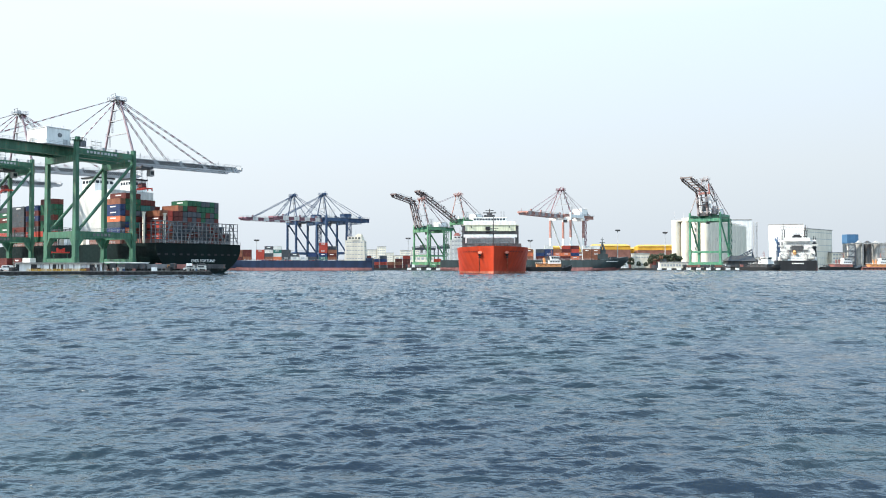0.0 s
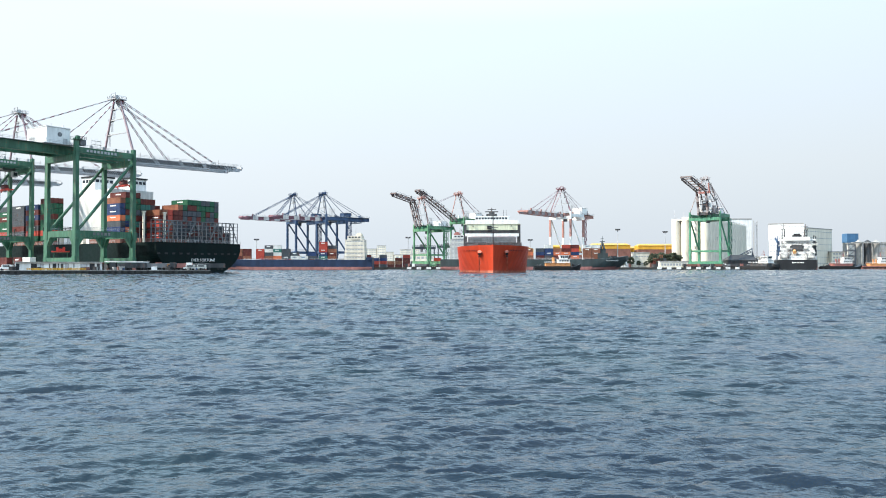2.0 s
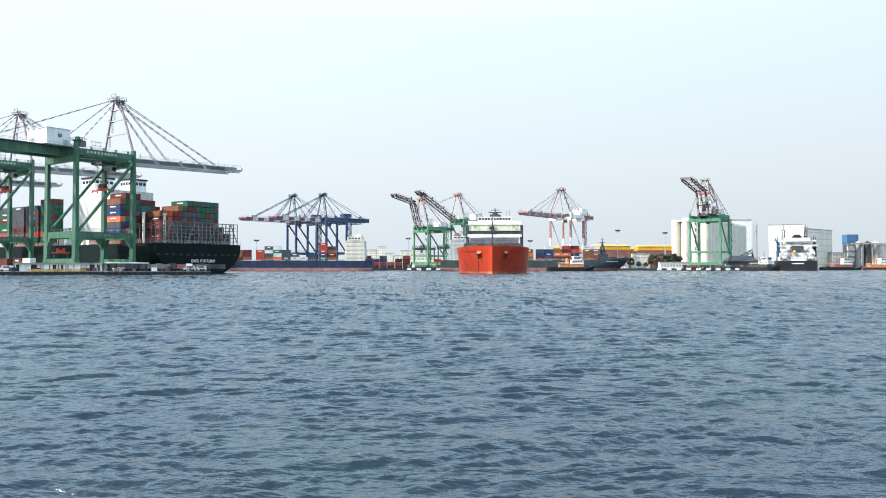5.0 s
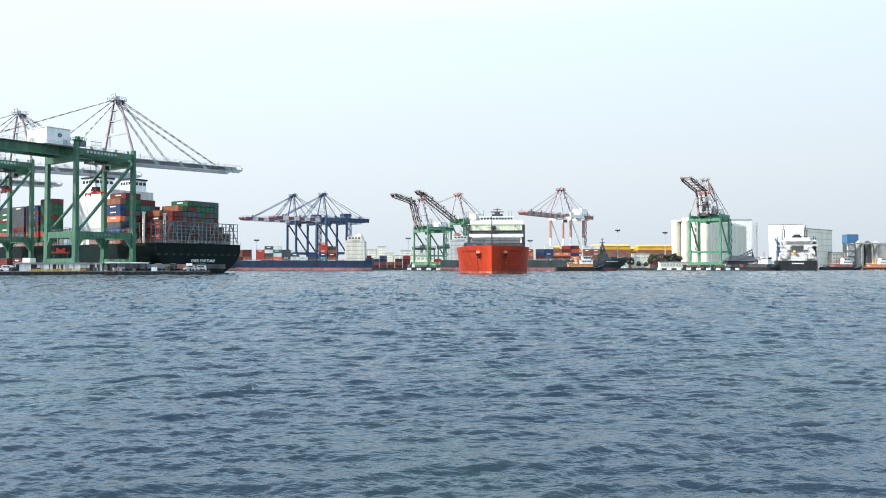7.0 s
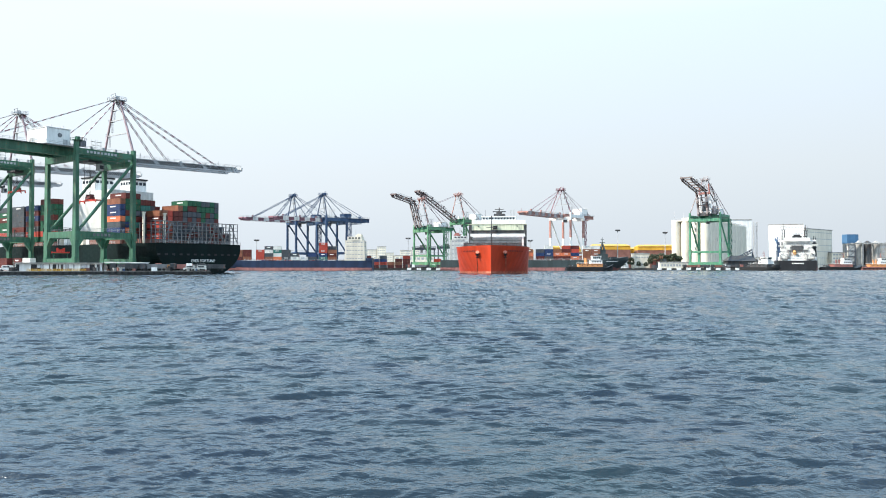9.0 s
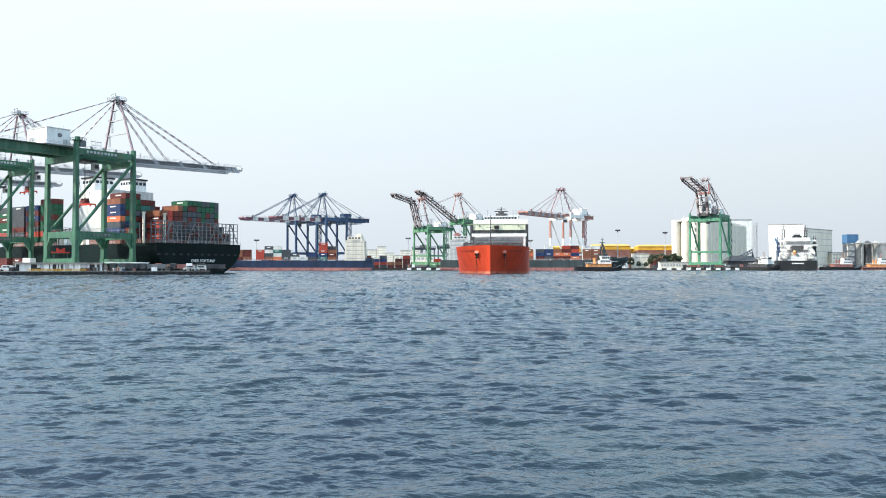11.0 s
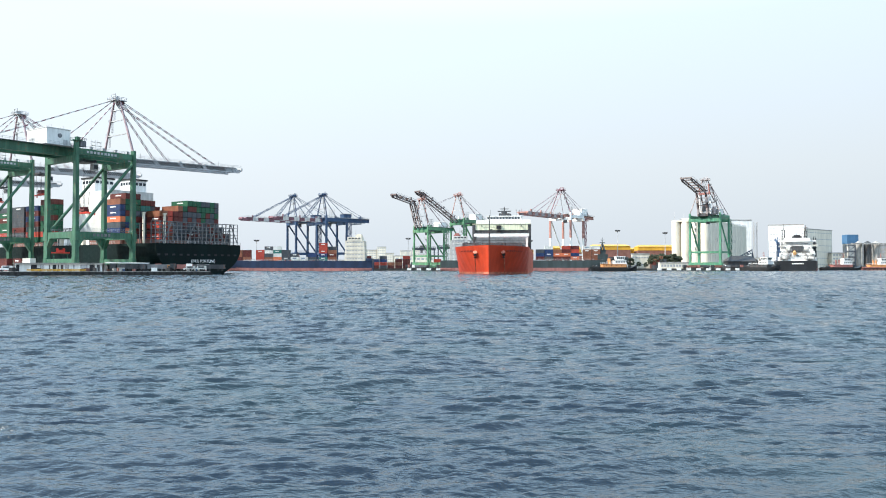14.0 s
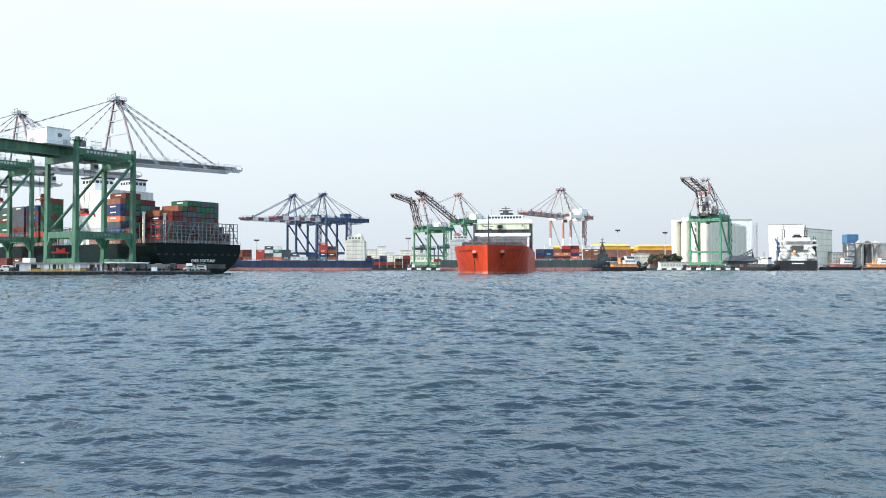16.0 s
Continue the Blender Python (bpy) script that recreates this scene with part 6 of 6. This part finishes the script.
# ---- kerb of the far quay: white and black blocks, fenders ----
bm = B()
box(bm, -140, 250, 595.2, 596.4, -1, SHORE + 0.1)
solid("quay_far", bm, M["quaywall"], pose(0, 0, 0), "dark far quay wall", "quay", kind="structure")
for x0, x1 in ((-28, 6), (166, 246)):
    x = x0
    i = 0
    while x < x1:
        bm = B()
        box(bm, x, x + 3.4, 594.6, 595.25, 0.5, SHORE + 0.35)
        solid("quay_fender", bm, M["white"], pose(0, 0, 0), "white fender block on the quay wall", "fender", "quay fenders")
        x += 7.6

# ---- on the near quay ----
def along(q, back):
    """A place on the near quay, q of the way along its front edge and some metres back from it."""
    e = QA.lerp(QB, q)
    d = (QB - QA).normalized()
    nrm = Vector((d.y, -d.x, 0))
    nrm = nrm if nrm.y > 0 else -nrm
    return e + nrm * back


edge_turn = math.degrees(math.atan2((QA - QB).y, (QA - QB).x))
p = along(0.322, 4.5)
shed = thing("quay_shed", pose(p.x, p.y, QUAY, 0, 0, edge_turn), "low white quay shed with flat grey roof", "shed")
bm = B()
box(bm, 0, 30, 0, 5, 0, 2.9)
part("wall", bm, M["white"], shed)
bm = B()
box(bm, -0.6, 30.6, -0.9, 5.6, 2.9, 3.2)
part("roof", bm, M["concrete"], shed)
for x0, x1, mm in ((5.4, 7.4, "black"), (0.4, 1.5, "black"), (12.8, 14.0, "black"), (15.6, 16.5, "darkgrey"), (25.6, 27.4, "black"), (28.2, 29.2, "darkgrey"), (11.6, 11.9, "darkgrey"), (14.6, 14.9, "darkgrey"), (20.0, 20.3, "darkgrey"), (8.5, 9.8, "grey"), (17, 18.4, "grey"), (22.4, 24.8, "grey")):
    bm = B()
    box(bm, x0, x1, -0.12, 0.02, 0.05, 2.5)
    part("shed_door" if x1 - x0 > 1 else "pillar", bm, M[mm], shed)
DIR = (QA - QB).normalized()
p = along(0.322, 4.5) + DIR * 31.2
lean_to = thing("open_shed", pose(p.x, p.y, QUAY, 0, 0, edge_turn), "open-fronted grey lean-to shed full of dark gear", "shed")
bm = B()
v = [bm.verts.new(q) for o in (0.0, 0.2) for q in ((-0.4, -1.0, 3.0 + o), (15.4, -1.0, 2.7 + o), (15.4, 5.6, 3.1 + o), (-0.4, 5.6, 3.4 + o))]
for f in ((3, 2, 1, 0), (4, 5, 6, 7), (0, 1, 5, 4), (1, 2, 6, 5), (2, 3, 7, 6), (3, 0, 4, 7)):
    bm.faces.new([v[i] for i in f])
part("roof", bm, M["concrete"], lean_to)
for x in (0, 5, 10, 14.8):
    bm = B()
    beam(bm, (x, -0.7, 0), (x, -0.7, 2.75), 0.22)
    part("post", bm, M["midgrey"], lean_to)
bm = B()
box(bm, 0, 15, 5.0, 5.2, 0, 2.7)
part("back_wall", bm, M["darkgrey"], lean_to, "dark sheet back wall")
rgs = random.Random(31)
for k in range(9):
    bm = B()
    w_, h_ = rgs.uniform(0.8, 1.7), rgs.uniform(0.7, 2.0)
    cbox(bm, 0, 0, 0, w_, 1.1, h_ * 0.55)
    tube(bm, (-w_ * 0.4, 0, h_ * 0.75), (w_ * 0.4, 0, h_ * 0.75), h_ * 0.22, 10)
    cbox(bm, w_ * 0.2, 0, h_ * 0.55, 0.3, 0.7, h_ * 0.45)
    mm = rgs.choice(["darkgrey", "midgrey", "black", "deck", "silo"])
    q_ = p + DIR * (0.9 + k * 1.6) + Vector((-DIR.y, DIR.x, 0)) * rgs.uniform(0.6, 3.0)
    solid("engine_part", bm, M[mm], pose(q_.x, q_.y, QUAY, 0, 0, edge_turn + rgs.uniform(-25, 25)), "greasy machine part stored under a lean-to roof", "machine part", "gear in the open shed")
# mobile cabins, drums and a stack of timber farther along the edge
for k, (dq, bk, mm, lab) in enumerate(((17.5, 3.6, "midgrey", "grey steel site cabin on the quay"), (24.5, 4.2, "darkgrey", "dark grey steel site cabin on the quay"), (29.6, 3.2, "silo", "cream steel site cabin on the quay"))):
    q_ = along(0.322, bk) + DIR * (31.2 + dq)
    cab_ = thing("site_cabin", pose(q_.x, q_.y, QUAY, 0, 0, edge_turn), lab, "cabin", "site cabins")
    bm = B()
    box(bm, 0, 5.4, 0, 2.3, 0.15, 2.5)
    for i in range(9):
        box(bm, 0.2 + i * 0.58, 0.44 + i * 0.58, -0.04, 0.02, 0.25, 2.4)
    part("body", bm, M[mm], cab_)
    bm = B()
    box(bm, -0.15, 5.55, -0.2, 2.5, 2.5, 2.62)
    part("roof", bm, M["concrete"], cab_)
    bm = B()
    box(bm, 3.4, 4.7, -0.07, 0.0, 1.1, 2.0)
    part("window", bm, M["glass"], cab_)
    bm = B()
    box(bm, 0.9, 1.8, -0.07, 0.0, 0.2, 2.2)
    part("cabin_door", bm, M["black"], cab_)
for k in range(14):
    q_ = along(0.322, rgs.uniform(1.4, 2.4)) + DIR * (31 + rgs.uniform(0, 35.8))
    bm = B()
    tube(bm, (0, 0, 0), (0, 0, 0.88), 0.29, 12)
    for z in (0.02, 0.3, 0.58, 0.86):
        tube(bm, (0, 0, z - 0.02), (0, 0, z + 0.02), 0.31, 12)
    mm = rgs.choice(["black", "redpaint", "blue", "deck"])
    solid("oil_drum", bm, M[mm], pose(q_.x, q_.y, QUAY), "%s steel drum standing on the quay edge" % {"black": "black", "redpaint": "dull red", "blue": "blue", "deck": "rusty"}[mm], "drum", "drums on the quay")
bm = B()
for i in range(21):
    box(bm, i * 1.0, i * 1.0 + 0.12, 0, 0.12, 0, 0.8)
box(bm, 0, 20.2, 0.0, 0.15, 0.6, 0.85)
box(bm, 0, 20.2, 0.0, 0.15, 0.2, 0.4)
p = along(0.30, 1.0)
solid("guard_rail", bm, M["yellow"], pose(p.x, p.y, QUAY, 0, 0, edge_turn), "yellow steel guard rail along the quay edge", "railing")


def truck(m, cab_m, load_m, label):
    t = thing("flatbed_truck", m, label, "truck", "trucks on the quay")
    bm = B()
    box(bm, 0, 2.2, -1.2, 1.2, 0.6, 2.9)
    bmesh.ops.bevel(bm, geom=bm.edges[:], offset=0.12, segments=1, affect="EDGES")
    cabp = part("cab", bm, cab_m, t)
    bm = B()
    box(bm, -0.02, 0.05, -1.0, 1.0, 1.7, 2.5)
    part("windscreen", bm, M["glass"], cabp)
    bm = B()
    box(bm, 2.4, 10, -1.2, 1.2, 0.9, 1.2)
    box(bm, 2.6, 9.8, -1.15, 1.15, 1.2, 2.6)
    part("load", bm, load_m, t)
    for x in (1.1, 7.2, 8.6):
        for y in (-1.05, 1.05):
            bm = B()
            tube(bm, (x, y - 0.15, 0.5), (x, y + 0.15, 0.5), 0.5, 14)
            part("wheel", bm, M["rubber"], t)
    return t


spots = ((0.17, 4, "darkgrey", "darkgrey"), (0.145, 5, "darkgrey", "darkgrey"), (0.12, 4, "darkgrey", "midgrey"), (0.095, 5, "redpaint", "darkgrey"), (0.07, 4, "darkgrey", "redpaint"),
         (0.042, 4, "white", "darkgrey"), (0.02, 6, "darkgrey", "darkgrey"))
for q, bk, cm, lm in spots:
    p = along(q, bk)
    truck(pose(p.x, p.y, QUAY, 0, 0, edge_turn), M[cm], M[lm], "dusty %s flatbed truck parked on the quay" % {"white": "white", "darkgrey": "dark grey", "redpaint": "dull red"}[cm])
rng3 = random.Random(5)
for i in range(46):
    p = along(rng3.uniform(-0.005, 0.46), rng3.uniform(1.6, 3.4))
    s = rng3.uniform(0.5, 1.5)
    bm = B()
    cbox(bm, 0, 0, 0, s * 1.4, s, s * 0.9)
    cbox(bm, 0, 0, s * 0.9, s * 1.5, s * 1.1, 0.08)
    bmesh.ops.bevel(bm, geom=bm.edges[:], offset=0.04, segments=1, affect="EDGES")
    mm = rng3.choice(["black", "midgrey", "concrete", "darkgrey", "redpaint", "black", "white", "deck", "black"])
    solid("crate", bm, M[mm], pose(p.x, p.y, QUAY, 0, 0, rng3.uniform(0, 90)),
          "%s crate lying on the quay edge" % {"darkgrey": "dark grey", "white": "white", "concrete": "drab", "midgrey": "grey", "redpaint": "dull red", "deck": "rust-brown", "black": "black"}[mm], "crate", "crates on the quay")
for i in range(44):
    p = along(i * 0.0105, -0.65)
    bm = B()
    bmesh.ops.create_cone(bm, cap_ends=True, segments=14, radius1=0.55, radius2=0.55, depth=0.4, matrix=Matrix.Rotation(radians(90), 4, "X"))
    solid("tyre_fender", bm, M["rubber"], pose(p.x, p.y, 0.8, 0, 0, edge_turn), "black tyre fender hung on the quay wall", "fender", "tyre fenders")
# orange spreader parked on a trestle under the first crane
st = thing("spreader_stand", pose(-157.5, 316, QUAY, 0, 0, 25), "orange-red spreader parked on a green trestle", "trestle")
bm = B()
for x in (-3, 3):
    for y in (-1, 1):
        beam(bm, (x, y, 0), (x * 0.8, y, 7), 0.35)
    beam(bm, (x * 0.9, -1, 4), (x * 0.9, 1, 4), 0.3)
beam(bm, (-3, 0, 7), (3, 0, 7), 0.4)
part("trestle", bm, M["green"], st)
bm = B()
box(bm, -3.4, 3.4, -1.2, -0.8, 7.2, 7.7)
box(bm, -3.4, 3.4, 0.8, 1.2, 7.2, 7.7)
for x in (-3.2, -1.1, 1.1, 3.2):
    box(bm, x - 0.25, x + 0.25, -1.1, 1.1, 7.3, 7.8)
box(bm, -1.6, 1.6, -0.8, 0.8, 7.8, 8.7)
for x in (-1.2, 1.2):
    tube(bm, (x, -0.5, 8.9), (x, 0.5, 8.9), 0.5, 10)
part("parked_spreader", bm, M["bright_red"], st)
for x, y, cols in ((-176, 322, ["grey", "maroon"]), (-170, 318, ["white", "white"]), (-184, 326, ["maroon", "maroon"])):
    for k, col in enumerate(cols):
        container(pose(x, y, QUAY + k * 2.6, 0, 0, 145), col, "on the near quay", "containers on the quay", 6.06)


# vehicles and gear on the far quay apron
rng4 = random.Random(12)
for i in range(16):
    x = rng4.uniform(-30, 6) if i < 8 else rng4.uniform(186, 236)
    cm, lm = rng4.choice([("darkgrey", "concrete"), ("white", "midgrey"), ("redpaint", "darkgrey"), ("darkgrey", "deck"), ("darkgrey", "palegreen")])
    truck(pose(x, rng4.uniform(599, 602), SHORE, 0, 0, rng4.choice((0, 180))), M[cm], M[lm],
          "%s truck parked on the far quay apron" % {"white": "white", "darkgrey": "dark grey", "redpaint": "dull red", "yellow": "yellow"}[cm])


# ---- foam at the moving hulls ----
def foam(parent, spots, label):
    rg = random.Random(7)
    bm = B()
    for x, y, lx, ly in spots:
        for k in range(7):
            a, c = x + rg.uniform(-lx, lx), y + rg.uniform(-ly, ly)
            s = rg.uniform(0.25, 0.6)
            bmesh.ops.create_icosphere(bm, subdivisions=1, radius=1.0, matrix=Matrix.Translation((a, c, 0.05)) @ Matrix.Diagonal((s * 0.9, s * 1.5, s * 0.35, 1)))
    ob = part("foam", bm, M["white"], parent, label, smooth=True)
    ob["kind"] = "stuff"


foam(harbour_tug, [(4.8, 28, 0.4, 3), (1.0, -3, 2.0, 2.5)], "white wake foam along the hull")


# vans and a booth among the trucks on the near quay
def van(m, label, mat):
    t = thing("van", m, label, "van", "vans on the quay")
    bm = B()
    box(bm, 0, 4.6, -0.95, 0.95, 0.45, 1.2)
    box(bm, 0.9, 4.5, -0.88, 0.88, 1.2, 2.1)
    bmesh.ops.bevel(bm, geom=bm.edges[:], offset=0.12, segments=2, affect="EDGES")
    body = part("body", bm, mat, t)
    bm = B()
    box(bm, 0.86, 0.95, -0.7, 0.7, 1.3, 1.9)
    part("windscreen", bm, M["glass"], body)
    for y in (-0.9, 0.9):
        bm = B()
        box(bm, 1.4, 3.6, y - 0.03, y + 0.03, 1.35, 1.85)
        part("side_window", bm, M["glass"], body)
        for x in (0.95, 3.7):
            bm = B()
            tube(bm, (x, y - 0.1, 0.36), (x, y + 0.1, 0.36), 0.36, 12)
            part("wheel", bm, M["rubber"], t)
    return t


for q_, bk, mm, lab in ((0.047, 3.0, "slab", "white van parked on the quay edge"), (0.028, 3.2, "slab", "white van parked on the quay edge"), (0.06, 6.0, "grey", "grey van parked behind crates"),
                        (0.345, 3.5, "white", "white van parked beside the quay shed"), (0.40, 4.0, "white", "white van parked beside the quay shed")):
    p = along(q_, bk)
    van(pose(p.x, p.y, QUAY, 0, 0, edge_turn), lab, M[mm])
p = along(0.075, 3.4)
booth = thing("gate_booth", pose(p.x, p.y, QUAY, 0, 0, edge_turn), "small tan gate booth on the quay", "booth")
bm = B()
box(bm, 0, 2.4, 0, 2.0, 0, 2.5)
part("wall", bm, M["tugorange"], booth, "tan wall")
bm = B()
box(bm, -0.2, 2.6, -0.3, 2.3, 2.5, 2.7)
part("roof", bm, M["concrete"], booth)
bm = B()
box(bm, 0.4, 2.0, -0.04, 0.04, 1.1, 2.0)
part("window", bm, M["glass"], booth)


# ---- what moves ----
def motions():
    path = [(0, 11.3, 38.0), (1, 8.3, 38.2), (2, 2.4, 38.3), (3, 0.9, 38.2), (4, -4.0, 37.5), (6.3, -9.0, 35.0), (7, -10.3, 34.6), (7.5, -11.1, 33.4),
            (8, -11.9, 32.3), (8.5, -12.6, 32.0), (9.2, -12.9, 30.9), (11.3, -15.2, 29.0), (12, -15.2, 27.7), (13, -15.4, 26.5), (14.5, -15.4, 25.8), (16, -15.3, 25.2)]
    walk(trolley_a, [(t, CRANE_A @ pose(s, 0, 45.3)) for t, s, z in path])
    walk(spreader_a, [(t, CRANE_A @ pose(s, 0, z - 2.6)) for t, s, z in path])
    path = [(0, -7.6, 40.6), (4, -7.4, 40.4), (7, -7.2, 40.4), (7.5, -6.4, 40.4), (8, -4.8, 40.6), (8.5, -4.0, 40.7), (9.2, -0.8, 40.7), (11.3, 4.4, 41.0),
            (12, 6.4, 39.4), (13, 9.1, 40.6), (14.5, 10.2, 39.4), (16, 11.6, 38.0)]
    walk(trolley_b, [(t, CRANE_B @ pose(s, 0, 48.3)) for t, s, z in path])
    walk(spreader_b, [(t, CRANE_B @ pose(s, 0, z - 2.6)) for t, s, z in path])
    path = [(0, 27, 26), (9.2, 27, 28), (11.3, 28, 39), (12, 28.3, 41), (14.5, 28.6, 41.5), (16, 29, 41.5)]
    walk(trolley_c, [(t, CRANE_C @ pose(s, 0, 48.3)) for t, s, z in path])
    walk(spreader_c, [(t, CRANE_C @ pose(s, 0, z - 2.6)) for t, s, z in path])
    walk(cargo, [(t, pose(x, y, 0, 0, 0, r)) for t, x, y, r in ((0, 22.43, 340.0, -2.75), (2, 22.11, 337.8, -3.39), (4, 21.71, 335.6, -4.06), (6.5, 21.13, 332.9, -4.89), (9, 20.59, 330.1, -5.67), (11.5, 19.97, 327.4, -6.47), (13, 19.51, 325.7, -7.02), (16, 18.65, 322.4, -7.88))])
    walk(harbour_tug, [(t, pose(x, 520, 0, 0, 0, -90)) for t, x in ((0, 55.3), (2, 61.4), (4, 67.6), (6.5, 75.2), (9, 83.3), (11.5, 90.9), (13, 95.9), (14.5, 101.1), (16, 106.2))])
    walk(swell_a, [(0, pose(-8, 1, 0)), (16, pose(8, -1, 0))])
    walk(swell_b, [(0, pose(-5, -1, 0)), (16, pose(5, 1, 0))])


motions()
